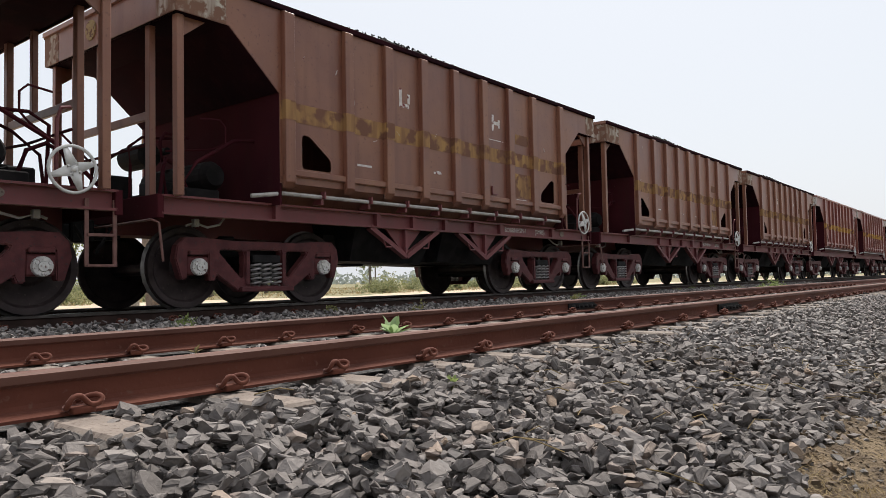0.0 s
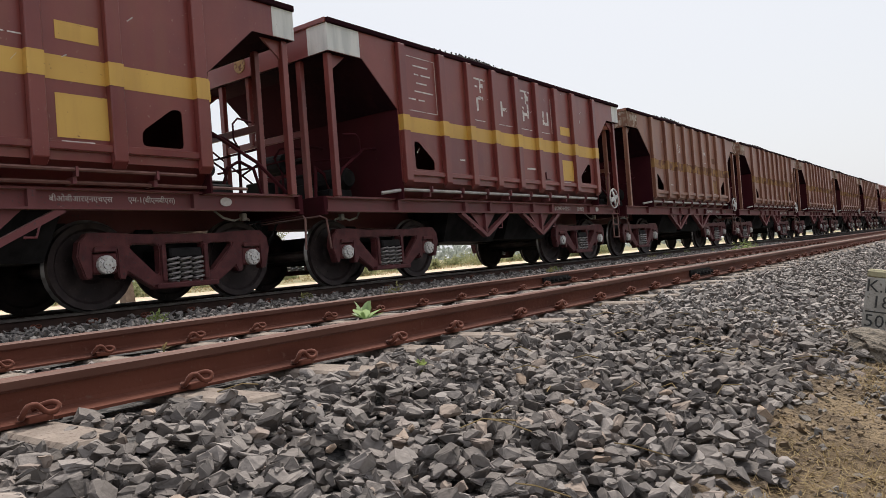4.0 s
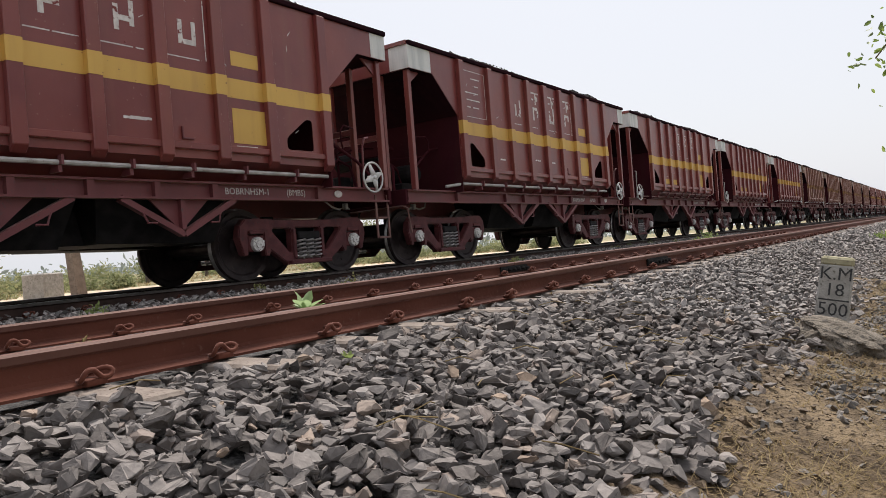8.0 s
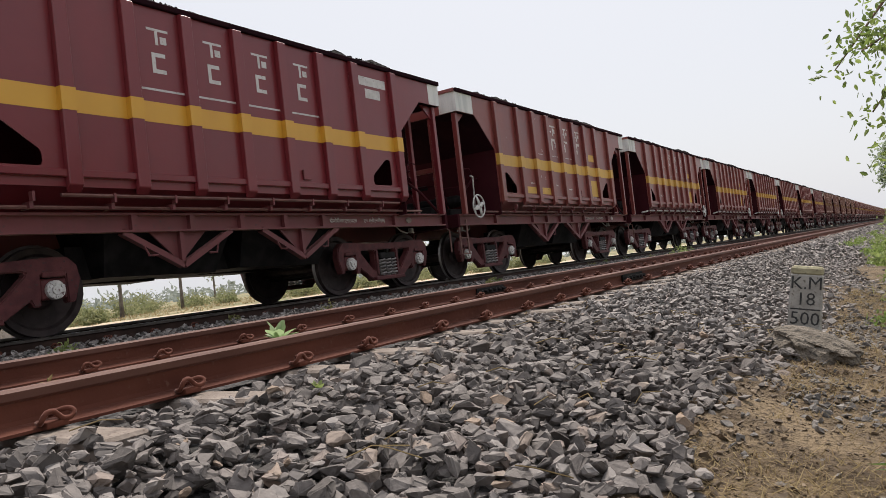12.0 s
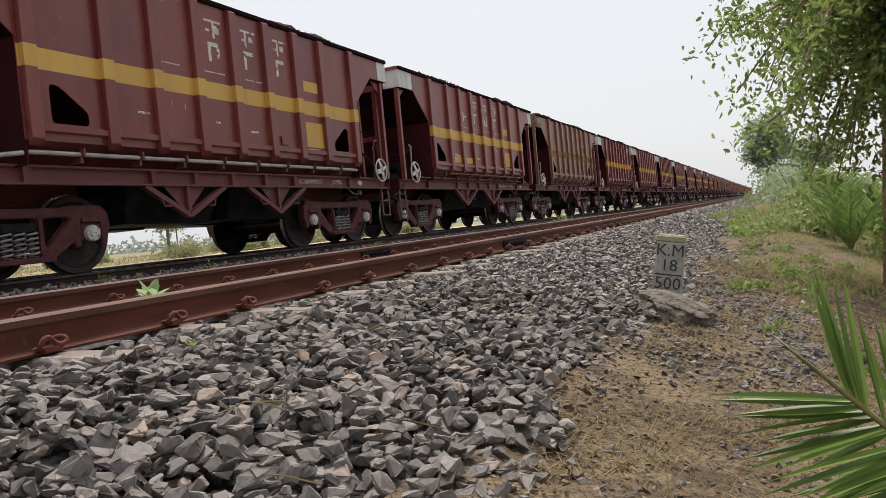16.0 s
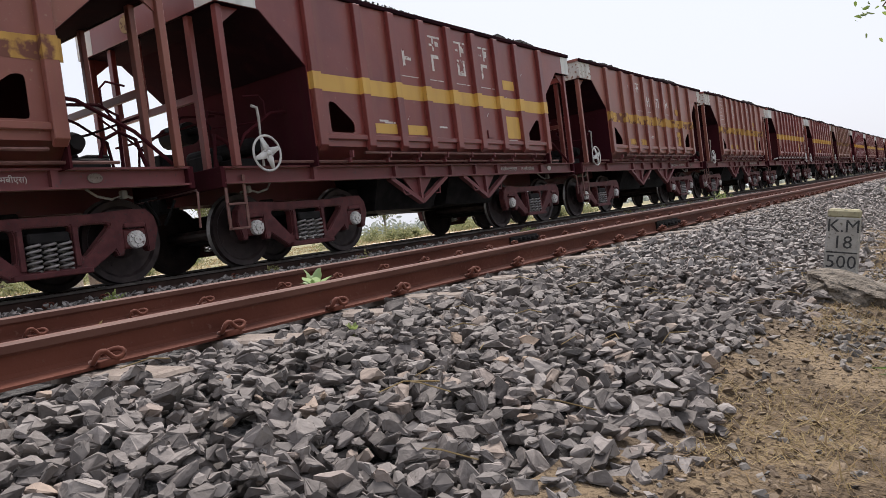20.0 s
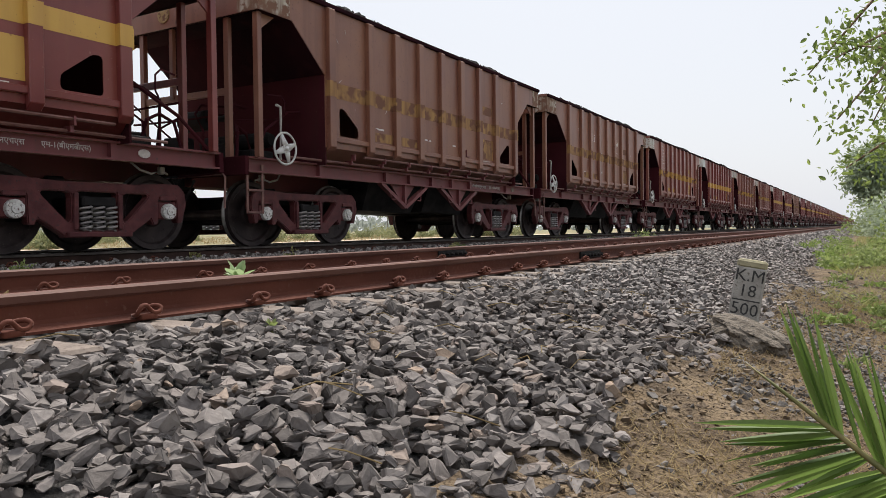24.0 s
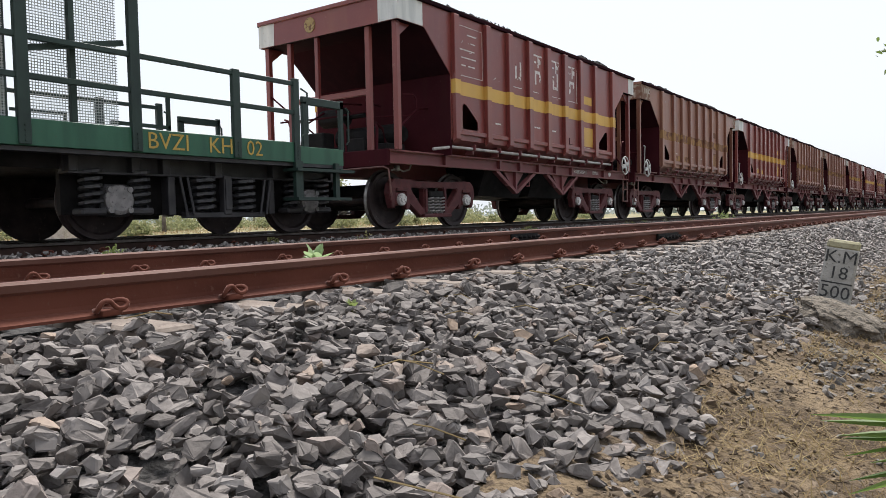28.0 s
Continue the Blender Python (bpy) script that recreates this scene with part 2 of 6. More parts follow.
rust_rail = material("rusty_rail_steel", (0.078, 0.0222, 0.0132), (0.122, 0.0395, 0.0242), 4.0, 0.85, 0.0, 0.3, (0.3, 1, 1), (0.125, 0.056, 0.040), 40, 0.63)
rail_head = material("dull_rail_head", (0.085, 0.033, 0.023), (0.125, 0.058, 0.043), 6.0, 0.65, 0.0, 0.1, (0.2, 1, 1))
train_rail = material("dark_used_rail", (0.030, 0.018, 0.015), (0.055, 0.032, 0.026), 5.0, 0.7, 0.2, 0.2)
shiny_head = material("polished_rail_head", (0.10, 0.09, 0.085), (0.18, 0.16, 0.15), 6.0, 0.35, 0.8, 0.05)
concrete = material("weathered_concrete", (0.150, 0.120, 0.100), (0.215, 0.176, 0.148), 7, 0.9, 0, 0.4, (1, 1, 1), (0.10, 0.072, 0.060), 50, 0.56)
post_concrete = material("grey_stone_post", (0.265, 0.252, 0.232), (0.365, 0.350, 0.325), 14, 0.9, 0, 0.5, (1, 1, 1), (0.15, 0.135, 0.115), 45, 0.60)
post_yellow = material("faded_yellow_top", (0.275, 0.250, 0.155), (0.345, 0.318, 0.210), 16, 0.9, 0, 0.3, (1, 1, 1), (0.19, 0.17, 0.12), 45, 0.58)
letter_black = material("black_lettering", (0.02, 0.02, 0.022), (0.05, 0.05, 0.05), 30, 0.8, 0, 0.0)
letter_pale = material("pale_lettering", (0.5, 0.46, 0.44), (0.6, 0.56, 0.54), 30, 0.8, 0, 0.0)
letter_gold = material("gold_lettering", (0.40, 0.26, 0.05), (0.50, 0.34, 0.08), 14, 0.7, 0, 0.0, (1, 1, 1), (0.06, 0.11, 0.05), 60, 0.62)
van_green = material("brake_van_green", (0.016, 0.075, 0.044), (0.027, 0.105, 0.060), 4.0, 0.5, 0, 0.1, V, (0.05, 0.075, 0.05), 30, 0.64)
van_dark = material("brake_van_dark_green", (0.008, 0.022, 0.018), (0.014, 0.034, 0.026), 4.0, 0.55, 0, 0.1)
mesh_pale = material("pale_wire_mesh", (0.42, 0.44, 0.43), (0.52, 0.53, 0.52), 6, 0.6, 0.0, 0)
# bed darker than its stones: shade of the gaps is in the colour
gravel = material("gap_shade_gravel", (0.030, 0.028, 0.028), (0.075, 0.07, 0.067), 30, 0.95, 0, 1.0, (1, 1, 1), (0.015, 0.014, 0.014), 24, 0.5, 0.04)
stone_grey = stone_material("grey_basalt_stones", ((0, (0.090, 0.0795, 0.0745)), (0.45, (0.147, 0.1300, 0.1215)), (0.90, (0.215, 0.193, 0.181)), (0.94, (0.195, 0.160, 0.143)), (0.985, (0.235, 0.190, 0.160)), (1, (0.27, 0.200, 0.148))))
# lighter than the near stones: haze over the further ballast, put into colour
stone_far = stone_material("haze_paled_stones", ((0, (0.115, 0.1050, 0.1000)), (0.6, (0.205, 0.187, 0.177)), (1, (0.310, 0.283, 0.265))))
stone_chip = stone_material("grey_stone_chips", ((0, (0.080, 0.0720, 0.0670)), (0.6, (0.130, 0.117, 0.107)), (1, (0.185, 0.166, 0.150))))
stone_one = stone_material("loose_basalt_stone", ((0, (0.088, 0.0790, 0.0750)), (0.6, (0.165, 0.149, 0.141)), (0.94, (0.24, 0.219, 0.207)), (1, (0.27, 0.200, 0.15))), "object")
dirt = material("dry_earth", (0.082, 0.058, 0.036), (0.172, 0.126, 0.078), 3.2, 0.95, 0, 1.0, (1, 1, 1), (0.060, 0.042, 0.028), 34, 0.57, 0.04)
lump_concrete = material("rough_old_mortar", (0.100, 0.084, 0.068), (0.185, 0.158, 0.130), 9, 0.95, 0, 1.0, (1, 1, 1), (0.065, 0.058, 0.05), 38, 0.56, 0.03)
scrub_ground = material("dry_scrub_ground", (0.10, 0.105, 0.04), (0.27, 0.215, 0.12), 0.25, 0.95, 0, 0.8, (1, 1, 1), (0.07, 0.09, 0.03), 3, 0.55, 0.05)
sand = material("pale_sandy_path", (0.40, 0.32, 0.225), (0.50, 0.41, 0.30), 0.8, 0.95, 0, 0.5, (1, 1, 1), (0.3, 0.23, 0.15), 9, 0.62, 0.02)
van_black = material("black_bogie_paint", (0.020, 0.019, 0.022), (0.042, 0.039, 0.042), 5.0, 0.55, 0.1, 0.2)
bark = material("pale_brown_bark", (0.22, 0.135, 0.09), (0.36, 0.25, 0.18), 5, 0.95, 0, 0.9, (1, 1, 0.3), (0.08, 0.05, 0.035), 18, 0.58, 0.03)
far_bark = material("grey_bark", (0.12, 0.10, 0.085), (0.2, 0.17, 0.15), 3, 0.95, 0, 0.3)
leaf_tree = leaf_material("tree_leaves", (0.115, 0.172, 0.040), (0.285, 0.365, 0.105))
leaf_bush = leaf_material("bush_leaves", (0.16, 0.21, 0.065), (0.32, 0.38, 0.14))
# greyed and lightened green: distance haze is mixed into the leaf colour
leaf_far_haze = leaf_material("far_leaves_with_haze", (0.27, 0.33, 0.22), (0.40, 0.46, 0.33), 0.8)
# scrub beyond the train, its green paled the same way for haze
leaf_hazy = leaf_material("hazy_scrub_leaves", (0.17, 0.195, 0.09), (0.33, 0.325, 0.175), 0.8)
leaf_palm = leaf_material("palm_leaflets", (0.075, 0.14, 0.028), (0.19, 0.28, 0.075), 0.45)
leaf_sprout = leaf_material("young_leaves", (0.27, 0.38, 0.17), (0.44, 0.54, 0.31), 0.4)
dry_grass = leaf_material("dry_grass", (0.19, 0.138, 0.066), (0.345, 0.268, 0.14), 0.9)
straw_dry = leaf_material("weathered_straw", (0.11, 0.072, 0.036), (0.235, 0.162, 0.083), 0.9)
grass_green = leaf_material("grass", (0.19, 0.19, 0.066), (0.37, 0.34, 0.145), 0.8)
for dull in (rust_rail, rail_head, bogie_paint, underframe, lump_concrete, dirt, stone_grey, stone_one, stone_far):
    dull.node_tree.nodes["Principled BSDF"].inputs["Specular IOR Level"].default_value = 0.25
stone_far.node_tree.nodes["Principled BSDF"].inputs["Specular IOR Level"].default_value = 0.5
for worn_paint in (*PAINT.values(), *YELLOW.values(), underframe):
    worn_paint.node_tree.nodes["Principled BSDF"].inputs["Specular IOR Level"].default_value = 0.55
# tinted sheen brightens grazing views, standing in for haze along the train
for hazed, weight in ((PAINT["fresh"], 0.55), (PAINT["crimson"], 0.3), (PAINT["worn"], 0.68), (PAINT["brown"], 0.70), (underframe, 0.35), (bogie_paint, 0.22), (stone_far, 0.3), (rail_head, 0.25), (rust_rail, 0.25)):
    shader = hazed.node_tree.nodes["Principled BSDF"]
    shader.inputs["Sheen Weight"].default_value, shader.inputs["Sheen Roughness"].default_value = weight, 0.32
    shader.inputs["Sheen Tint"].default_value = (0.86, 0.60, 0.54, 1)
for matt_dark, gloss in ((dark_steel, 0.15), (wheel_steel, 0.15), (soot_and_shade, 0.03), (grime_and_shade, 0.05), (coal, 0.15), (train_rail, 0.15)):
    matt_dark.node_tree.nodes["Principled BSDF"].inputs["Specular IOR Level"].default_value = gloss
rachis_mat = material("palm_rachis", (0.12, 0.125, 0.04), (0.21, 0.185, 0.07), 10, 0.6)


# ---- mesh helpers ----
def mesh_of(bm, name, mat, smooth=False):
    me = bpy.data.meshes.new(name)
    bm.normal_update()
    bm.to_mesh(me)
    bm.free()
    if mat:
        me.materials.append(mat)
    if smooth:
        for p in me.polygons:
            p.use_smooth = True
    return me


def part(name, bm, mat, parent=None, label="", at=None, smooth=False):
    """Links a bmesh as one mesh object under a thing or a part."""
    ob = new(name, mesh_of(bm, name, mat, smooth))
    if parent:
        ob.parent = parent
    if at:
        ob.matrix_basis = at
    if label:
        ob["label"] = label
    return ob


def thing(name, at, label, category, group="", kind=""):
    ob = new(name)
    ob.empty_display_size = 0.3
    ob.matrix_basis = at
    return tagged(ob, label, category, group, kind)


def box(bm, x0, x1, y0, y1, z0, z1, bevel=0.0):
    vs = [bm.verts.new((x, y, z)) for x in (x0, x1) for y in (y0, y1) for z in (z0, z1)]
    fs = [bm.faces.new([vs[i] for i in f]) for f in ((0, 1, 3, 2), (4, 6, 7, 5), (0, 4, 5, 1), (2, 3, 7, 6), (0, 2, 6, 4), (1, 5, 7, 3))]
    if bevel:
        bmesh.ops.bevel(bm, geom=list({e for f in fs for e in f.edges}), offset=bevel, segments=1, affect="EDGES")
    return bm


def boxes(*args, bevel=0.0):
    bm = bmesh.new()
    for a in args:
        box(bm, *a, bevel=bevel)
    return bm


def rod(bm, p, q, r0, r1=None, n=8, cap=True):
    """A straight round bar from p to q."""
    p, q = Vector(p), Vector(q)
    r1 = r0 if r1 is None else r1
    turn = (q - p).to_track_quat("Z", "Y").to_matrix()
    a, b = [], []
    for i in range(n):
        u = turn @ Vector((math.cos(2 * math.pi * i / n), math.sin(2 * math.pi * i / n), 0))
        a.append(bm.verts.new(p + u * r0))
        b.append(bm.verts.new(q + u * r1))
    for i in range(n):
        j = (i + 1) % n
        bm.faces.new((a[i], a[j], b[j], b[i]))
    if cap:
        bm.faces.new(a[::-1])
        bm.faces.new(b)
    return bm


def tube(bm, pts, r, n=6):
    """A bent round bar through points."""
    pts = [Vector(p) for p in pts]
    rings = []
    for i, p in enumerate(pts):
        d = (pts[min(i + 1, len(pts) - 1)] - pts[max(i - 1, 0)]).normalized()
        turn = d.to_track_quat("Z", "Y").to_matrix()
        rr = r[i] if isinstance(r, (list, tuple)) else r
        rings.append([bm.verts.new(p + turn @ Vector((math.cos(2 * math.pi * k / n), math.sin(2 * math.pi * k / n), 0)) * rr) for k in range(n)])
    for a, b in zip(rings, rings[1:]):
        # match the nearest start so that the tube does not twist
        s = min(range(n), key=lambda k: (b[k].co - a[0].co).length)
        for k in range(n):
            bm.faces.new((a[k], a[(k + 1) % n], b[(k + 1 + s) % n], b[(k + s) % n]))
        b[:] = b[s:] + b[:s]
    bm.faces.new(rings[0][::-1])
    bm.faces.new(rings[-1])
    return bm


def plate(outline, y0, y1, holes=()):
    """A plate in the x-z plane with holes, from y0 to y1."""
    bm = bmesh.new()
    for loop in (outline, *holes):
        vs = [bm.verts.new((x, y0, z)) for x, z in loop]
        for a, b in zip(vs, vs[1:] + vs[:1]):
            bm.edges.new((a, b))
    bmesh.ops.triangle_fill(bm, edges=bm.edges[:], use_beauty=True)
    ext = bmesh.ops.extrude_face_region(bm, geom=bm.faces[:])
    for v in ext["geom"]:
        if isinstance(v, bmesh.types.BMVert):
            v.co.y = y1
    bmesh.ops.recalc_face_normals(bm, faces=bm.faces[:])
    return bm


def prism(outline, y0, y1):
    """A solid from an outline in x-z, from y0 to y1."""
    bm = bmesh.new()
    a = [bm.verts.new((x, y0, z)) for x, z in outline]
    b = [bm.verts.new((x, y1, z)) for x, z in outline]
    n = len(a)
    bm.faces.new(a)
    bm.faces.new(b[::-1])
    for i in range(n):
        bm.faces.new((a[i], b[i], b[(i + 1) % n], a[(i + 1) % n]))
    bmesh.ops.recalc_face_normals(bm, faces=bm.faces[:])
    return bm


def lathe(bm, profile, n=32):
    """Turns (radius, y) pairs about the y axis."""
    rings = [[bm.verts.new((r * math.sin(2 * math.pi * i / n), y, r * math.cos(2 * math.pi * i / n))) for i in range(n)] for r, y in profile]
    for a, b in zip(rings, rings[1:]):
        for i in range(n):
            bm.faces.new((a[i], a[(i + 1) % n], b[(i + 1) % n], b[i]))
    bm.faces.new(rings[0])
    bm.faces.new(rings[-1][::-1])
    bmesh.ops.recalc_face_normals(bm, faces=bm.faces[:])
    return bm


def lettering(text, size, mat, name="lettering", depth=0.002):
    """Words as a mesh that stands in the x-z plane and faces -y, its middle at the origin."""
    cu = bpy.data.curves.new(name, "FONT")
    cu.body, cu.size, cu.extrude, cu.align_x, cu.align_y, cu.resolution_u = text, size, depth, "CENTER", "CENTER", 2
    tmp = bpy.data.objects.new(name, cu)
    scene.collection.objects.link(tmp)
    me = bpy.data.meshes.new_from_object(tmp.evaluated_get(bpy.context.evaluated_depsgraph_get()))
    bpy.data.objects.remove(tmp)
    bpy.data.curves.remove(cu)
    me.transform(pose(0, 0, 0, 90, 0, 0))
    me.materials.clear()
    me.materials.append(mat)
    return me


def from_arrays(name, verts, faces, mat, smooth=False):
    me = bpy.data.meshes.new(name)
    me.from_pydata(verts if isinstance(verts, list) else verts.tolist(), [], faces if isinstance(faces, list) else faces.tolist())
    me.materials.append(mat)
    if smooth:
        for p in me.polygons:
            p.use_smooth = True
    return me


# ---- ground ----
def near_profile(x):
    """Knots (y, z) across the line at x: bank, ballast shoulder, formation, path and scrub."""
    out = min(max(x - 8.0, 0.0) * 0.10, 2.4)
    return ((-2000, -2.2), (-60, -1.7), (-14, -1.5), (-7 - out, -1.3), (-3.7 - out, -0.95), (-2.7 - out, -0.60), (-2.1 - out, -0.43), (-1.75, -0.34), (-0.45, -0.09),
            (0.2, -0.10), (8.7, -0.10), (9.6, -0.24), (13, -0.20), (18, -0.24), (30, -0.3), (80, -0.35), (2000, -0.4))


def ground_z(x, y):
    k = near_profile(x)
    return float(np.interp(y, [a for a, _ in k], [b for _, b in k]))


def lumps(x, y):
    return 0.05 * noise.noise(Vector((x * 0.7, y * 0.7, 0))) + 0.022 * noise.noise(Vector((x * 3.1, y * 3.1, 4))) + 0.018 * noise.noise(Vector((x * 8, y * 8, 2))) + 0.008 * noise.noise(Vector((x * 19, y * 19, 5)))


def make_ground():
    xs = np.unique(np.r_[-1500, -600, -250, -100, -50, -25, -14, -8, -4, np.arange(-2, 0.8, 0.14), np.arange(0.8, 6.5, 0.045), np.arange(6.5, 10, 0.11), np.arange(10, 40, 0.6), np.arange(40, 120, 4), 140, 180, 250, 400, 700, 1200, 2500])
    ys = np.unique(np.r_[-2000, -900, -400, -150, -70, -35, -20, -14, np.arange(-10, -5, 0.6), np.arange(-5, -3, 0.2), np.arange(-3, -1.4, 0.04), -1.2, -0.8, -0.4, 0.2, 3, 5, 8.7, 9.1, 9.6, np.arange(10, 30, 1.0), 34, 40, 50, 65, 90, 140, 250, 500, 1000, 2000])
    verts, faces = [], []
    for x in xs:
        for y in ys:
            z = ground_z(x, y)
            if y < -1.6 or y > 9:
                z += lumps(x, y) * (1.0 if -14 < y < 40 else 0.3)
            else:
                z -= 0.16
            verts.append((x, y, z))
    n = len(ys)
    kinds = []
    for i in range(len(xs) - 1):
        for j in range(n - 1):
            faces.append((i * n + j, (i + 1) * n + j, (i + 1) * n + j + 1, i * n + j + 1))
            y = ys[j]
            kinds.append(1 if 8.5 < y < 24.5 + 3 * math.sin(xs[i] * 0.21) else (2 if y >= 20 or y < -7 else 0))
    me = from_arrays("ground", verts, faces, dirt, True)
    me.materials.append(sand)
    me.materials.append(scrub_ground)
    me.polygons.foreach_set("material_index", kinds)
    tagged(new("ground", me), "dry earth bank and scrubland beside the railway", "ground", kind="structure")


make_ground()


def make_bed():
    """The ballast bed: one low body of crushed stone under both tracks."""
    cross = ((-1.72, -0.70), (-1.5, -0.36), (-1.2, -0.278), (-0.62, -0.135), (-0.2, -0.10), (0.1, -0.085), (2.1, -0.075), (3.9, -0.10), (5.0, -0.10), (8.2, -0.09), (8.9, -0.2), (9.4, -0.5))
    xs = list(np.arange(-14, 30, 0.25)) + list(np.arange(30, 120, 2.0)) + [150, 220, 350, 700]
    verts, faces = [], []
    for x in xs:
        for i, (y, z) in enumerate(cross):
            w = 0.05 * noise.noise(Vector((x * 1.7, y * 2, 7)))
            edge = 0.05 * noise.noise(Vector((x * 0.9, 3, 7))) if i < 2 else 0.0
            verts.append((x, y + edge + (w if i in (1, 2) else 0), z + 0.25 * w))
    n = len(cross)
    for i in range(len(xs) - 1):
        for j in range(n - 1):
            faces.append((i * n + j, (i + 1) * n + j, (i + 1) * n + j + 1, i * n + j + 1))
    tagged(new("ballast_bed", from_arrays("ballast_bed", verts, faces, gravel, True)), "bed of crushed stone under the tracks, darkened for the shade between stones", "ballast", kind="structure")


make_bed()

# ---- the tracks ----
RAIL_FULL = ((-0.075, 0), (0.075, 0), (0.075, 0.012), (0.016, 0.032), (0.010, 0.05), (0.010, 0.118), (0.034, 0.132), (0.036, 0.162), (0.026, 0.172), (-0.026, 0.172), (-0.036, 0.162), (-0.034, 0.132), (-0.010, 0.118), (-0.010, 0.05), (-0.016, 0.032), (-0.075, 0.012))


RAIL = tuple((y, z * 0.86) for y, z in RAIL_FULL)   # 148 mm high


def rail_piece(x0, x1, body, head, gap_at=None):
    bm = bmesh.new()
    a = [bm.verts.new((x0, y, z)) for y, z in RAIL]
    b = [bm.verts.new((x1, y, z)) for y, z in RAIL]
    n = len(a)
    for i in range(n):
        f = bm.faces.new((a[i], a[(i + 1) % n], b[(i + 1) % n], b[i]))
        if i in (8, 9, 10):
            f.material_index = 1
    bm.faces.new(a[::-1])
    bm.faces.new(b)
    bmesh.ops.recalc_face_normals(bm, faces=bm.faces[:])
    me = mesh_of(bm, "rail", body)
    me.materials.append(head)
    return me


def sleeper_mesh():
    bm = prism([(-0.13, -0.2), (0.13, -0.2), (0.085, 0.0), (-0.085, 0.0)], -1.375, 1.375)
    bmesh.ops.bevel(bm, geom=bm.edges[:], offset=0.012, segments=1, affect="EDGES")
    return mesh_of(bm, "sleeper", concrete)


def clip_mesh():
    """The bent spring clip that holds a rail: its eye and its toe."""
    bm = bmesh.new()
    knots = [(-0.05, 0.03, 0.012), (-0.062, -0.01, 0.014), (-0.064, -0.032, 0.032), (-0.045, -0.034, 0.056), (-0.016, -0.028, 0.056), (0.006, -0.022, 0.036), (0.026, -0.024, 0.018), (0.054, -0.028, 0.018), (0.072, -0.022, 0.036), (0.058, -0.004, 0.05), (0.026, 0.018, 0.044), (-0.006, 0.034, 0.032)]
    pts = []
    for i in range(len(knots) - 1):
        p, q = Vector(knots[i]), Vector(knots[i + 1])
        before, after = Vector(knots[max(i - 1, 0)]), Vector(knots[min(i + 2, len(knots) - 1)])
        for t in (0.0, 0.5):
            pts.append(0.5 * (2 * p + (q - before) * t + (2 * before - 5 * p + 4 * q - after) * t * t + (3 * p - before - 3 * q + after) * t ** 3))
    pts.append(Vector(knots[-1]))
    tube(bm, pts, 0.0115, 7)
    box(bm, -0.045, 0.045, -0.03, 0.05, -0.012, 0.016, 0.004)
    return mesh_of(bm, "rail_clip", rust_rail, True)


def fishplate_mesh():
    bm = boxes((-0.33, 0.33, -0.034, -0.012, 0.03, 0.108), bevel=0.006)
    for x in (-0.26, -0.15, -0.04, 0.07, 0.18, 0.28):
        rod(bm, (x, -0.075, 0.068), (x, -0.03, 0.068), 0.02, n=6)
    return mesh_of(bm, "fishplate", dark_steel)


SLEEPERS_NEAR = [1.42, 1.99, 2.60, 3.12, 3.84, 4.40, 5.02, 5.62, 6.2, 6.78, 7.33, 8.05]
while SLEEPERS_NEAR[0] > -6:
    SLEEPERS_NEAR.insert(0, SLEEPERS_NEAR[0] - 0.6 + random.uniform(-0.03, 0.03))
while SLEEPERS_NEAR[-1] < 42:
    SLEEPERS_NEAR.append(SLEEPERS_NEAR[-1] + 0.6 + random.uniform(-0.03, 0.03))


def make_track(name, centre, foot, body, head, label, sleepers, joint, clips_to):
    track = thing(name, pose(0, centre, foot), label, "railway track", kind="structure")
    for side in (-0.8715, 0.8715):
        for x0, x1 in (((-60, joint - 0.003), (joint + 0.003, 700)) if joint else ((-60, 700),)):
            r = new("rail", rail_piece(x0, x1, body, head))
            r.parent, r.location = track, (0, side, 0)
    sl, cl, fp = sleeper_mesh(), clip_mesh(), fishplate_mesh()
    for x in sleepers:
        s = new("sleeper", sl)
        s.parent, s.location = track, (x, 0, -0.006)
        s.rotation_euler = (0, 0, radians(random.uniform(-0.6, 0.6)))
        if x < clips_to:
            for side in (-0.8715, 0.8715):
                for sgn in (-1, 1):
                    c = new("rail_clip", cl)
                    c.parent = track
                    c.matrix_basis = pose(x + random.uniform(-0.015, 0.015), side + sgn * 0.088, 0.016, random.uniform(-4, 4), random.uniform(-5, 5), (0 if sgn < 0 else 180) + random.uniform(-9, 9)) @ Matrix.Scale(0.84, 4)
    if joint:
        for side in (-0.8715, 0.8715):
            for turn in (0, 180):
                f = new("fishplate", fp)
                f.parent = track
                f.matrix_basis = pose(joint, side, 0, 0, 0, turn)
                f["label"] = "dark bolted fishplate joining two rails"
    return track


FOOT_NEAR = -0.045
near_track = make_track("railway_track", sum(NEAR_RAILS) / 2, FOOT_NEAR, rust_rail, rail_head, "rusty broad-gauge railway track on concrete sleepers", SLEEPERS_NEAR, 7.72, 26)
far_track = make_track("railway_track", TRAIN_Y, RAIL_TOP - 0.148, train_rail, shiny_head, "dark broad-gauge track under the moving goods train",
                       [-6 + 0.62 * i for i in range(58)], None, 14)


# ---- the hopper wagons ----
HW = 1.66          # half width over the side plates
RIBS = (-3.52, -2.46, -1.64, -0.82, 0.0, 0.82, 1.64, 2.46, 3.52)
TOP, STEP = 3.84, 3.38
SIDE = [(-3.63, 1.56), (-3.63, 2.70), (-4.38, STEP), (-5.08, STEP), (-5.08, TOP), (5.08, TOP), (5.08, STEP), (4.38, STEP), (3.63, 2.70), (3.63, 1.56)]


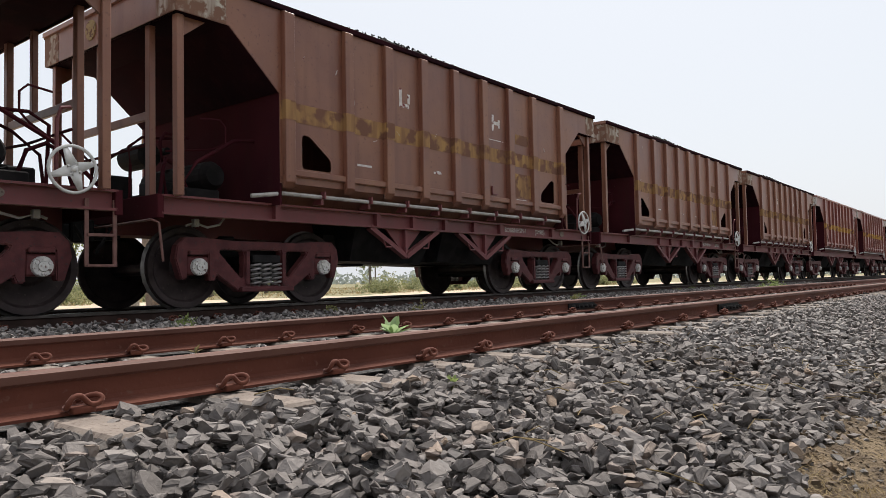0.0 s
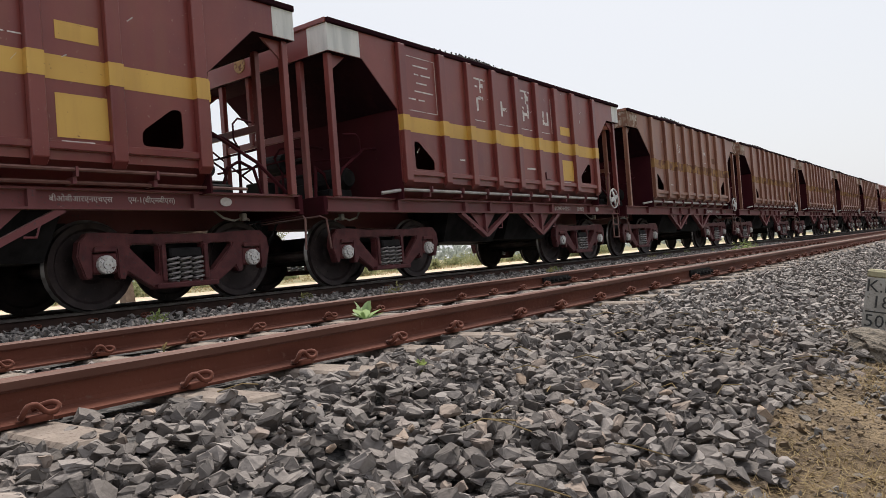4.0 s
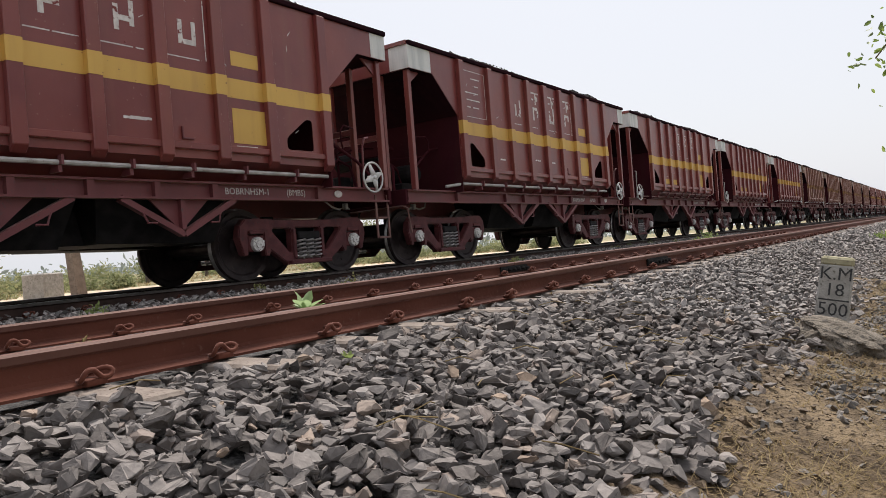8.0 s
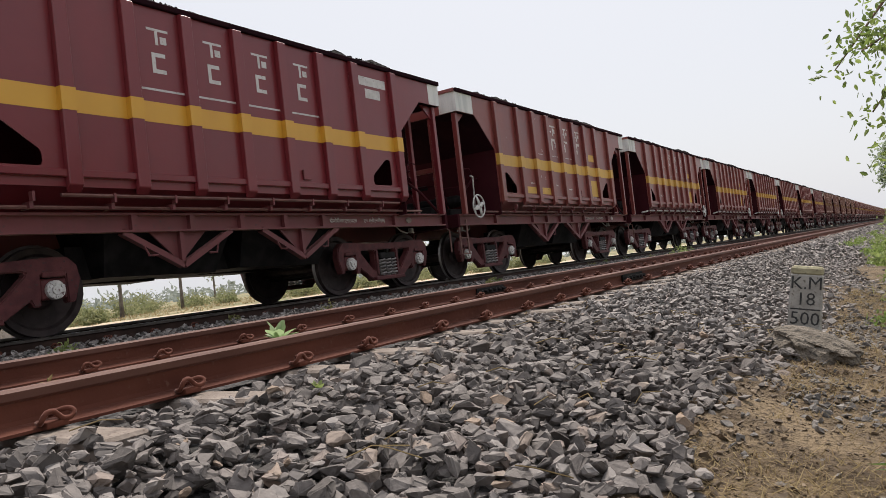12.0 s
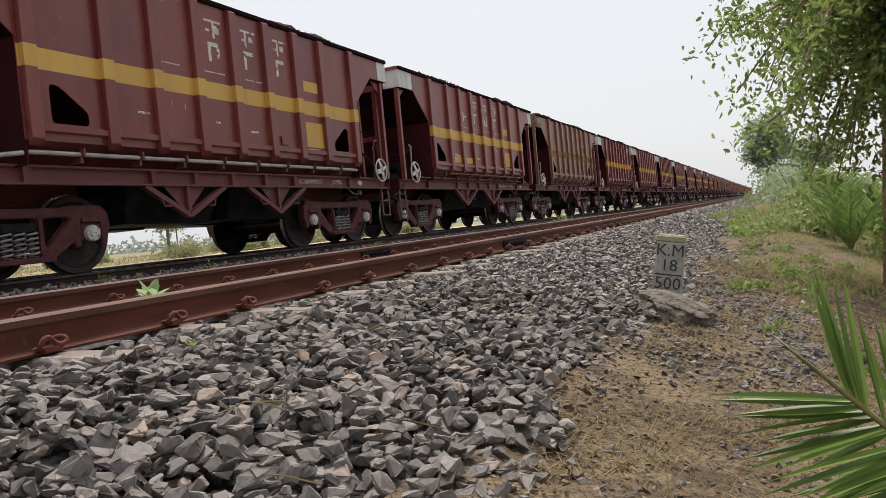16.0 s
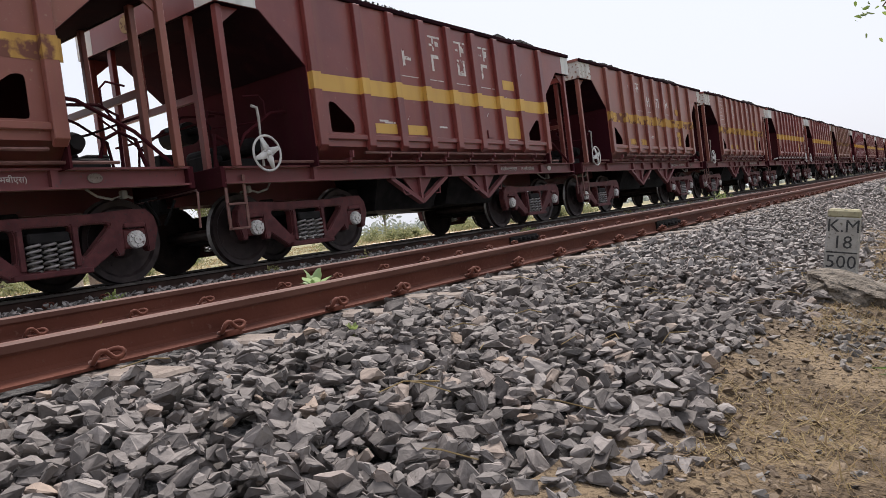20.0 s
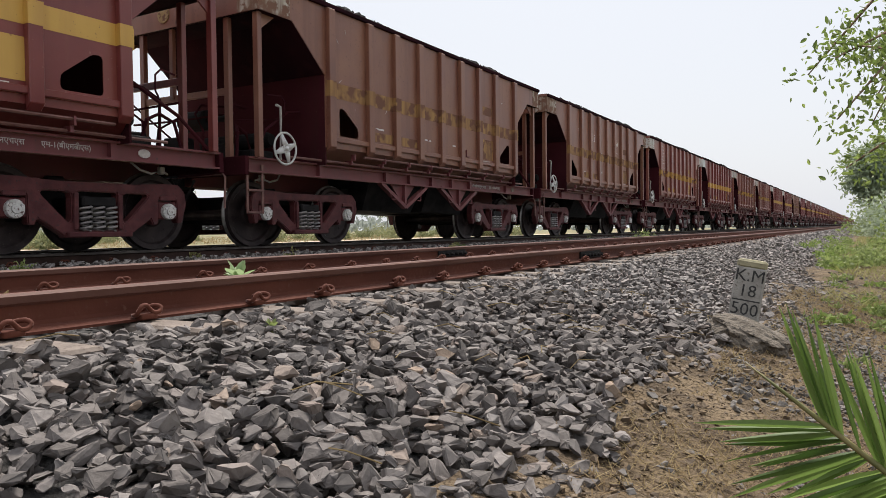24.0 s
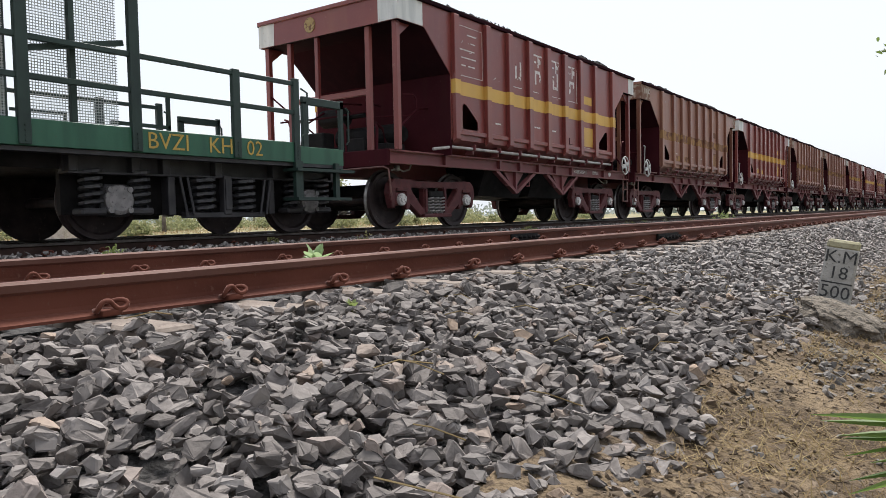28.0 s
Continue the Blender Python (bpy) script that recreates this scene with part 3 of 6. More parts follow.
def round_tri(pts, r=0.06):
    """A triangle's outline with cut corners."""
    out = []
    n = len(pts)
    for i in range(n):
        p, a, b = Vector(pts[i]), Vector(pts[i - 1]), Vector(pts[(i + 1) % n])
        u, w = p + (a - p).normalized() * r, p + (b - p).normalized() * r
        out += [tuple(u), tuple(u * 0.25 + w * 0.25 + p * 0.5), tuple(w)]
    return out


def wheelset_mesh(n=28):
    bm = bmesh.new()
    for s in (-1, 1):
        prof = [(0.10, 0.72), (0.10, 0.80), (0.16, 0.795), (0.20, 0.765), (0.40, 0.765), (0.43, 0.80), (0.497, 0.805), (0.505, 0.745), (0.535, 0.715), (0.525, 0.69), (0.45, 0.688), (0.42, 0.715), (0.2, 0.715)]
        lathe(bm, [(r, s * (y + 0.09)) for r, y in prof], n)
    rod(bm, (0, -1.12, 0), (0, 1.12, 0), 0.085, n=12)
    for s in (-1, 1):
        for a in range(3):
            c, d = math.cos(a * 2.1 + 0.4), math.sin(a * 2.1 + 0.4)
            rod(bm, (0.3 * c, s * 0.853, 0.3 * d), (0.3 * c, s * 0.862, 0.3 * d), 0.022, n=8)
    me = mesh_of(bm, "wheelset", wheel_steel)
    me.materials.append(tread_steel)
    for p in me.polygons:
        c = p.center
        r = math.hypot(c.x, c.z)
        if 0.498 < r < 0.522 and 0.81 < abs(c.y) < 0.892:
            p.material_index = 1
    return me


def side_frame(s, rounded=True):
    """The cast bogie frame with its two windows and spring opening."""
    half = [(0.40, 0.18), (0.74, 0.40), (0.77, 0.33), (0.85, 0.33), (0.86, 0.66), (1.14, 0.66), (1.15, 0.35), (1.23, 0.35), (1.31, 0.60), (1.28, 0.76), (1.18, 0.855), (0.95, 0.86), (0.5, 0.83)]
    out = half + [(-x, z) for x, z in half[::-1]]
    left = round_tri([(-0.74, 0.715), (-0.33, 0.715), (-0.345, 0.32)], 0.075)
    holes = [left, [(-x, z) for x, z in left[::-1]], [(-0.255, 0.26), (0.255, 0.26), (0.255, 0.72), (-0.255, 0.72)]]
    bm = plate(out, s * 1.05, s * 1.18, holes)
    sharp = [e for e in bm.edges if len(e.link_faces) == 2 and e.calc_face_angle(0.0) > 1.2]
    if rounded:
        bmesh.ops.bevel(bm, geom=sharp, offset=0.014, segments=2, affect="EDGES", clamp_overlap=True)
    box(bm, -0.42, 0.42, *sorted((s * 1.03, s * 1.25)), 0.18, 0.245, 0.012)
    for k in (-1, 1):
        box(bm, k * 0.29 - 0.03, k * 0.29 + 0.03, *sorted((s * 1.18, s * 1.205)), 0.27, 0.70, 0.008)
        box(bm, k - 0.13, k + 0.13, *sorted((s * 1.17, s * 1.205)), 0.64, 0.70, 0.01)
    return bm


def spring_mesh():
    bm = bmesh.new()
    n = 5 * 9
    tube(bm, [(0.066 * math.cos(i * 2 * math.pi / 9), 0.066 * math.sin(i * 2 * math.pi / 9), 0.01 + 0.29 * i / n) for i in range(n + 1)], 0.017, 5)
    return mesh_of(bm, "spring", spring_steel, True)


faded_gold = material("faded_gold_emblem", (0.30, 0.21, 0.09), (0.38, 0.28, 0.13), 12, 0.8, 0, 0.1, (1, 1, 1), (0.14, 0.07, 0.04), 24, 0.52)
dusty_pipe = material("dusty_maroon_pipe", (0.12, 0.05, 0.042), (0.18, 0.085, 0.07), 6, 0.6, 0, 0.1)
spring_steel = material("grey_spring_steel", (0.20, 0.185, 0.18), (0.34, 0.315, 0.305), 8, 0.45, 0.3, 0.1)


def axle_box_mesh(s, n=18):
    bm = bmesh.new()
    box(bm, -0.15, 0.15, min(s * 1.0, s * 1.17), max(s * 1.0, s * 1.17), -0.1, 0.13, 0.02)
    me_cap = [(0.02, 1.245), (0.05, 1.245), (0.055, 1.225), (0.10, 1.225), (0.105, 1.215), (0.105, 1.16)]
    lathe(bm, [(r, s * y) for r, y in me_cap], n)
    for a in range(3):
        c, d = math.cos(a * 2.094 + 0.5) * 0.075, math.sin(a * 2.094 + 0.5) * 0.075
        rod(bm, (c, s * 1.22, d), (c, s * 1.245, d), 0.02, n=6)
    me = mesh_of(bm, "axle_box", bogie_paint)
    me.materials.append(pale_cap)
    for p in me.polygons:
        if abs(p.center.y) > 1.172 and math.hypot(p.center.x, p.center.z) < 0.125:
            p.material_index = 1
    return me


def handwheel_mesh():
    """A four-spoked brake wheel that stands upright and faces -y."""
    bm = bmesh.new()
    n, R = 28, 0.235
    rings = []
    for i in range(n):
        a = 2 * math.pi * i / n
        rings.append([bm.verts.new(((R + 0.018 * math.cos(b)) * math.cos(a), 0.015 * math.sin(b), (R + 0.018 * math.cos(b)) * math.sin(a))) for b in (0, 1.257, 2.513, 3.77, 5.027)])
    for i in range(n):
        a, b = rings[i], rings[(i + 1) % n]
        for k in range(5):
            bm.faces.new((a[k], a[(k + 1) % 5], b[(k + 1) % 5], b[k]))
    for k in range(4):
        a = k * math.pi / 2 + 0.35
        u, w = Vector((math.cos(a), 0, math.sin(a))), Vector((-math.sin(a), 0, math.cos(a)))
        vs = [bm.verts.new(p) for p in (u * 0.03 + w * 0.062 + Vector((0, -0.030, 0)), u * 0.03 - w * 0.062 + Vector((0, -0.030, 0)), u * 0.228 - w * 0.021 + Vector((0, -0.006, 0)), u * 0.228 + w * 0.021 + Vector((0, -0.006, 0)))]
        vt = [bm.verts.new(v.co + Vector((0, 0.014, 0))) for v in vs]
        bm.faces.new(vs)
        bm.faces.new(vt[::-1])
        for i in range(4):
            bm.faces.new((vs[i], vt[i], vt[(i + 1) % 4], vs[(i + 1) % 4]))
    rod(bm, (0, -0.045, 0), (0, 0.10, 0), 0.035, n=10)
    bmesh.ops.recalc_face_normals(bm, faces=bm.faces[:])
    return mesh_of(bm, "handwheel", wheel_white, True)


def ladder_mesh():
    bm = bmesh.new()
    for x in (-0.15, 0.15):
        box(bm, x - 0.022, x + 0.022, -0.012, 0.012, -0.66, 0.05, 0.004)
    for z in (-0.65, -0.33):
        box(bm, -0.15, 0.15, -0.03, 0.03, z - 0.013, z + 0.018, 0.004)
    return mesh_of(bm, "step_ladder", dusty_pipe)


def heap_height(u, w, seed):
    if seed > 1:
        return 0.33 * (1 - abs(w) ** 8) * max(0.0, 1 - abs(u * 1.01) ** 14) * (0.90 + 0.16 * math.cos(u * 6.1 + seed))
    return 0.36 * (1 - abs(w) ** 8) * max(0.0, 1 - abs(u * 1.04) ** 5) * (0.82 + 0.2 * math.cos(u * 5.2 + seed))


def coal_mesh(seed, nx=90, ny=22, lumps_n=260):
    """Heaped coal in two low mounds, with lumps along its edge."""
    rnd = random.Random(seed)
    bm = bmesh.new()
    grid = [[None] * (ny + 1) for _ in range(nx + 1)]
    for i in range(nx + 1):
        for j in range(ny + 1):
            u, w = i / nx * 2 - 1, j / ny * 2 - 1
            h = heap_height(u, w, seed) - 0.06
            h += 0.10 * noise.noise(Vector((u * 9 + seed, w * 4, 1))) + 0.07 * noise.noise(Vector((u * 26 + seed, w * 11, 2))) + 0.05 * noise.noise(Vector((u * 60 + seed, w * 20, 3)))
            if abs(u) == 1 or abs(w) == 1:
                h = -0.12
            grid[i][j] = bm.verts.new((u * 4.95, w * (HW - 0.05), TOP - 0.02 + h))
    for i in range(nx):
        for j in range(ny):
            bm.faces.new((grid[i][j], grid[i + 1][j], grid[i + 1][j + 1], grid[i][j + 1]))
    for _ in range(lumps_n):
        u, s = rnd.uniform(-0.85, 0.85), rnd.choice((-1, -1, 1))
        w = s * rnd.uniform(0.75, 0.985)
        h = heap_height(u, w, seed) - 0.055
        r = rnd.uniform(0.012, 0.03)
        made = bmesh.ops.create_icosphere(bm, subdivisions=1, radius=r, matrix=pose(u * 4.9, w * (HW - 0.06), TOP + h, rnd.uniform(0, 90), rnd.uniform(0, 90)) @ Matrix.Diagonal((1, rnd.uniform(0.6, 1), rnd.uniform(0.5, 0.9), 1)))
        for v in made["verts"]:
            v.co += Vector((rnd.uniform(-1, 1), rnd.uniform(-1, 1), rnd.uniform(-1, 1))) * r * 0.35
    return mesh_of(bm, "coal_load", coal)


WHEELSET, SPRING, HANDWHEEL, LADDER = wheelset_mesh(), spring_mesh(), handwheel_mesh(), ladder_mesh()
FRAMES = [mesh_of(side_frame(s), "side_frame", bogie_paint) for s in (-1, 1)]
BOXES = [axle_box_mesh(s) for s in (-1, 1)]
COALS = [coal_mesh(s) for s in (1, 2, 3)]
FAR_COALS = [coal_mesh(s, 40, 8, 0) for s in (1, 2, 3)]
FAR_WHEELSET = wheelset_mesh(16)
FAR_BOXES = [axle_box_mesh(s, 9) for s in (-1, 1)]
FAR_FRAMES = [mesh_of(side_frame(s, False), "side_frame", bogie_paint) for s in (-1, 1)]
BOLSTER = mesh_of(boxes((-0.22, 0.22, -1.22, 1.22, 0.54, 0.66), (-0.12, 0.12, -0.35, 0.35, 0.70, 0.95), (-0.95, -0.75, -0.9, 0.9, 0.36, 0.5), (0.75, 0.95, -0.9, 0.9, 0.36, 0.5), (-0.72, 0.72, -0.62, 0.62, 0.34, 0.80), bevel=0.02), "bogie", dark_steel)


def put(name, me, parent, at=None, label=""):
    ob = new(name, me)
    ob.parent = parent
    if at:
        ob.matrix_basis = at
    if label:
        ob["label"] = label
    return ob


def bogie(wagon, x, near=True):
    b = put("bogie", BOLSTER, wagon, pose(x, 0, 0), "cast steel bogie with coil springs")
    for i in (0, 1):
        s = (-1, 1)[i]
        put("side_frame", (FRAMES if near else FAR_FRAMES)[i], b)
        for dx in (-0.165, 0.0, 0.165) if near else ():
            put("spring", SPRING, b, pose(dx, s * 1.175, 0.245))
        for dx in (-1, 1):
            put("axle_box", (BOXES if near else FAR_BOXES)[i], b, pose(dx, 0, 0.5), "axle box with a pale round cap")
    for dx in (-1, 1):
        put("wheelset", WHEELSET if near else FAR_WHEELSET, b, pose(dx, 0, 0.5), "pair of dark steel wheels on their axle")
    return b


def stripe(s, z0, z1, x0, x1, mat, wagon, name="yellow_band"):
    """A painted band that follows the plate and the ribs, as one strip."""
    flat, proud = HW + 0.004, HW + 0.089
    line = [(x0, flat)]
    for r in RIBS:
        if x0 < r < x1:
            line += [(r - 0.085, flat), (r - 0.085, proud), (r + 0.085, proud), (r + 0.085, flat)]
    line.append((x1, flat))
    if line[1][0] <= x0:
        line = line[2:]
        line[0] = (x0, proud)
    if line[-2][0] >= x1:
        line = line[:-2]
        line[-1] = (x1, proud)
    bm = bmesh.new()
    lo = [bm.verts.new((x, s * y, z0)) for x, y in line]
    hi = [bm.verts.new((x, s * y, z1)) for x, y in line]
    for i in range(len(line) - 1):
        bm.faces.new((lo[i], lo[i + 1], hi[i + 1], hi[i]) if s < 0 else (lo[i + 1], lo[i], hi[i], hi[i + 1]))
    part(name, bm, mat, wagon)


def end_gear(wagon, e, dark, paint, style):
    """Brake cylinder, tank, hoses and pipes on the platform at the wagon's end e."""
    bm = bmesh.new()
    r = 0.19 if style == "a" else 0.13
    rod(bm, (e * 4.1, -0.85, 1.68), (e * 4.1, 0.55, 1.68), r, n=16)
    rod(bm, (e * 4.1, -0.95, 1.68), (e * 4.1, -0.85, 1.68), r * 0.7, r, n=16)
    part("air_tank", bm, dark, wagon, "dark round air tank")
    bm = bmesh.new()
    rod(bm, (e * 4.35, 0.2, 2.05), (e * 4.35, 0.75, 2.05), 0.17, n=14)
    rod(bm, (e * 4.35, -0.25, 2.05), (e * 4.35, 0.2, 2.05), 0.05, n=8)
    part("brake_cylinder", bm, dark, wagon)
    for line, r in (([(e * 4.7, -0.8, 1.4), (e * 4.75, -0.75, 2.05), (e * 4.6, -0.6, 2.2), (e * 4.2, -0.5, 2.2)], 0.022),
                    ([(e * 4.55, -1.3, 2.28), (e * 4.3, -1.34, 2.3), (e * 4.22, -1.34, 2.22), (e * 4.22, -1.34, 2.02), (e * 4.35, -1.25, 1.94), (e * 4.7, -0.8, 1.93)], 0.013),
                    ([(e * 4.85, 0.9, 1.3), (e * 4.8, 0.85, 1.9), (e * 4.5, 0.6, 2.15)], 0.02),
                    ([(e * 4.9, -0.95, 2.0), (e * 4.88, 0.2, 1.98), (e * 4.8, 1.45, 2.02)], 0.018),
                    ([(e * 4.9, -0.3, 1.3), (e * 4.86, -0.25, 1.8), (e * 4.7, 0.1, 2.1), (e * 4.4, 0.3, 2.3), (e * 3.8, 0.3, 2.35)], 0.02),
                    ([(e * 5.0, 1.5, 2.5), (e * 4.7, 0.6, 1.7), (e * 4.6, 0.4, 1.3)], 0.016),
                    ([(e * 4.95, -1.45, 1.34), (e * 4.6, -1.3, 1.75), (e * 4.0, -1.2, 2.1), (e * 3.66, -1.15, 2.15)], 0.024),
                    ([(e * 4.9, -1.0, 1.34), (e * 4.82, -0.95, 1.72), (e * 4.7, -0.8, 1.84), (e * 4.5, -0.8, 1.74), (e * 4.42, -0.8, 1.5), (e * 4.3, -0.8, 1.34)], 0.026)):
        part("brake_pipe", tube(bmesh.new(), line, r), grime_and_shade, wagon)
    bm = boxes((min(e * 4.0, e * 4.5), max(e * 4.0, e * 4.5), -0.9, 0.9, 1.30, 1.50), (min(e * 4.5, e * 4.8), max(e * 4.5, e * 4.8), 0.35, 0.75, 1.3, 1.75), (min(e * 4.4, e * 4.7), max(e * 4.4, e * 4.7), -0.55, -0.15, 1.3, 1.6), bevel=0.02)
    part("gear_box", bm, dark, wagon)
    for line in ([(e * 5.2, 0.3, 1.05), (e * 5.3, 0.35, 0.9), (e * 5.36, 0.3, 0.74)], [(e * 5.18, -0.4, 1.0), (e * 5.3, -0.42, 0.8), (e * 5.36, -0.38, 0.68)]):
        part("brake_hose", tube(bmesh.new(), line, 0.025), dark_steel, wagon)


def build_wagon(style, state, near=True):
    """A bottom-discharge hopper wagon. Style a has one thick pale pipe and its brake wheel in front, b two thin pipes and the wheel behind."""
    words = {"crimson": "freshly painted crimson coal hopper wagon with a bright yellow band", "fresh": "maroon coal hopper wagon with a bright yellow band", "worn": "worn maroon coal hopper wagon with a chipped yellow band", "brown": "rust-brown coal hopper wagon with a faded yellow band"}
    wagon = thing("hopper_wagon", pose(0, 0, 0), words[state], "goods wagon", "wagons of the train")
    paint, yellow, white = PAINT[state], YELLOW[state], WHITE[state]
    hole = round_tri([(-3.27, 2.22), (-3.15, 2.22), (-2.76, 1.93), (-2.76, 1.77), (-3.27, 1.77)], 0.05)
    holes = [hole, [(-x, z) for x, z in hole[::-1]]]
    for s in (-1, 1):
        part("side_plate", plate(SIDE, s * (HW - 0.012), s * HW, holes), paint, wagon)
        ribs = []
        for r in RIBS:
            a, b = sorted((s * (HW + 0.001), s * (HW + 0.085)))
            bm = bmesh.new()
            w, lo = 0.08, 1.52
            hi = TOP - 0.05
            # the channel is shallower towards the top and cut off aslant below
            vs = [bm.verts.new(p) for p in ((r - w, s * HW, lo - 0.03), (r + w, s * HW, lo - 0.03), (r + w, s * (HW + 0.085), lo + 0.05), (r - w, s * (HW + 0.085), lo + 0.05), (r - w, s * HW, hi), (r + w, s * HW, hi), (r + w, s * (HW + 0.085), hi - 0.03), (r - w, s * (HW + 0.085), hi - 0.03))]
            for f in ((0, 1, 2, 3), (4, 7, 6, 5), (0, 4, 5, 1), (3, 2, 6, 7), (0, 3, 7, 4), (1, 5, 6, 2)):
                bm.faces.new([vs[i] for i in f])
            bmesh.ops.recalc_face_normals(bm, faces=bm.faces[:])
            if near:
                bmesh.ops.bevel(bm, geom=bm.edges[:], offset=0.008, segments=1, affect="EDGES")
                part("side_rib", bm, paint, wagon)
            else:
                ribs.append(mesh_of(bm, "side_rib", paint))
        if ribs:
            bm = bmesh.new()
            for me in ribs:
                bm.from_mesh(me)
            tagged(part("side_rib", bm, paint, wagon), kind="stuff")
        part("waist_rail", boxes((-3.6, 3.6, *sorted((s * HW, s * (HW + 0.055))), 1.66, 1.74), bevel=0.008), paint, wagon)
        part("top_rail", boxes((-5.09, 5.09, *sorted((s * (HW - 0.01), s * (HW + 0.045))), TOP - 0.06, TOP + 0.015), bevel=0.01), soot_and_shade if near else paint, wagon)
        # the lower side that turns in to the sill
        bm = bmesh.new()
        vs = [bm.verts.new(p) for p in ((-3.63, s * HW, 1.57), (3.63, s * HW, 1.57), (3.63, s * 1.40, 1.30), (-3.63, s * 1.40, 1.30))]
        bm.faces.new(vs if s < 0 else vs[::-1])
        bmesh.ops.solidify(bm, geom=bm.faces[:], thickness=0.012)
        part("lower_side", bm, paint, wagon)
        part("side_sill", boxes((-5.15, 5.15, *sorted((s * 1.37, s * 1.40)), 1.10, 1.30), (-5.15, 5.15, *sorted((s * 1.37, s * 1.48)), 1.285, 1.31), (-5.15, 5.15, *sorted((s * 1.37, s * 1.48)), 1.085, 1.11), *(((x - 0.04, x + 0.04, *sorted((s * 1.38, s * 1.47)), 1.11, 1.285) for x in RIBS if abs(x) != 2.46) if near else ())), underframe, wagon)
        stripe(s, 2.37, 2.62, -3.63, 3.68, yellow, wagon)
        if near:
            y = sorted((s * HW, s * (HW + 0.004)))
            if state != "crimson":
                part("yellow_panel", boxes((1.84, 2.39, *y, 1.79, 2.24)), yellow, wagon, "yellow painted panel")
                part("yellow_panel", boxes((1.88, 2.33, *y, 2.79, 2.98)), yellow, wagon, "yellow painted panel")
            if style == "b" and state != "crimson":
                part("yellow_panel", boxes((-2.27, -1.73, *y, 1.78, 1.94)), yellow, wagon, "yellow painted panel")
                part("yellow_panel", boxes((-1.44, -0.90, *y, 1.78, 1.94)), yellow, wagon, "yellow painted panel")
        if near:
            for i, e in enumerate((-1, 1)):
                part("white_corner", plate([(e * 4.42, TOP - 0.062), (e * 5.086, TOP - 0.062), (e * 5.086, STEP + 0.005), (e * 4.42, STEP + 0.005)] if e < 0 else [(4.72, TOP - 0.062), (5.086, TOP - 0.062), (5.086, STEP + 0.005), (4.72, STEP + 0.005)], s * HW, s * (HW + 0.004)), white, wagon, "white painted corner")
    for e in (-1, 1):
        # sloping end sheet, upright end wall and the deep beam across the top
        # both sheets are coloured dark for the shade inside the recess
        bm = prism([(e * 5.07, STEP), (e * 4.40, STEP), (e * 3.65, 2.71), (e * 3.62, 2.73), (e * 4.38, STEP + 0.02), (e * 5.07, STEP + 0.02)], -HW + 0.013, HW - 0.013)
        part("slope_sheet", bm, soot_and_shade, wagon, "sloping end sheet with soot and recess shade in its colour")
        part("end_wall", boxes((*sorted((e * 3.60, e * 3.63)), -HW + 0.013, HW - 0.013, 1.28, 2.72)), grime_and_shade, wagon, "dark maroon end wall with recess shade in its colour")
        part("end_beam", boxes((*sorted((e * 5.02, e * 5.08)), -HW + 0.013, HW - 0.013, STEP, TOP), (*sorted((e * 5.02, e * 5.12)), -HW, HW, TOP - 0.05, TOP + 0.012)), paint, wagon)
        for s in (-1, 1):
            part("white_corner", boxes((*sorted((e * 5.079, e * 5.084)), *sorted((s * 1.25, s * (HW + 0.002))), STEP + 0.005, TOP - 0.055)), white, wagon)
            part("corner_post", boxes((*sorted((e * 4.93, e * 5.02)), *sorted((s * 1.48, s * 1.58)), 1.30, STEP), bevel=0.006), paint, wagon)
            part("end_post", boxes((*sorted((e * 4.94, e * 5.02)), *sorted((s * 0.89, s * 0.99)), 1.25, STEP), bevel=0.006), paint, wagon)
            if near:
                bm = prism([(e * 4.925, STEP), (e * 4.62, STEP), (e * 4.925, STEP - 0.24)], s * 1.5, s * 1.53)
                part("gusset", bm, paint, wagon)
        if near:
            part("end_post", boxes((*sorted((e * 4.96, e * 5.03)), 0.2, 0.28, 2.3, STEP), bevel=0.006), paint, wagon)
            if style == "a" or e < 0:
                bm = bmesh.new()
                lathe(bm, [(0.02, 0.012), (0.13, 0.012), (0.135, 0.0)], 20)
                part("emblem", bm, faded_gold, wagon, "faded round yellow emblem", pose(e * 5.082, 0.32, 3.6, 0, 0, 90 if e < 0 else -90))
            part("cross_rail", boxes((*sorted((e * 4.95, e * 5.0)), -0.98, 0.98, 2.26, 2.36), bevel=0.006), paint, wagon)
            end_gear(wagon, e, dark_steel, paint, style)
        part("platform", boxes((*sorted((e * 3.64, e * 5.12)), -1.36, 1.36, 1.24, 1.29)), underframe, wagon)
        part("headstock", boxes((*sorted((e * 5.12, e * 5.2)), -1.48, 1.48, 1.04, 1.31), bevel=0.008), grime_and_shade, wagon)
        bm = boxes((*sorted((e * 4.9, e * 5.34)), -0.1, 0.1, 0.86, 1.05), (*sorted((e * 5.26, e * 5.40)), -0.16, 0.14, 0.82, 1.1), bevel=0.02)
        part("coupler", bm, dark_steel, wagon)
    part("centre_sill", boxes((-5.1, 5.1, -0.28, 0.28, 0.92, 1.24)), underframe, wagon)
    # the discharge hoppers between the bogies
    for x in (-0.98, 1.10):
        for s in (-1, 1):
            bm = bmesh.new()
            vs = [bm.verts.new(p) for p in ((x - 0.95, s * 1.3, 1.2), (x + 0.95, s * 1.3, 1.2), (x + 0.95, s * 0.3, 1.2), (x - 0.95, s * 0.3, 1.2), (x - 0.82, s * 1.0, 0.60), (x + 0.82, s * 1.0, 0.56), (x + 0.82, s * 0.35, 0.56), (x - 0.82, s * 0.35, 0.60))]
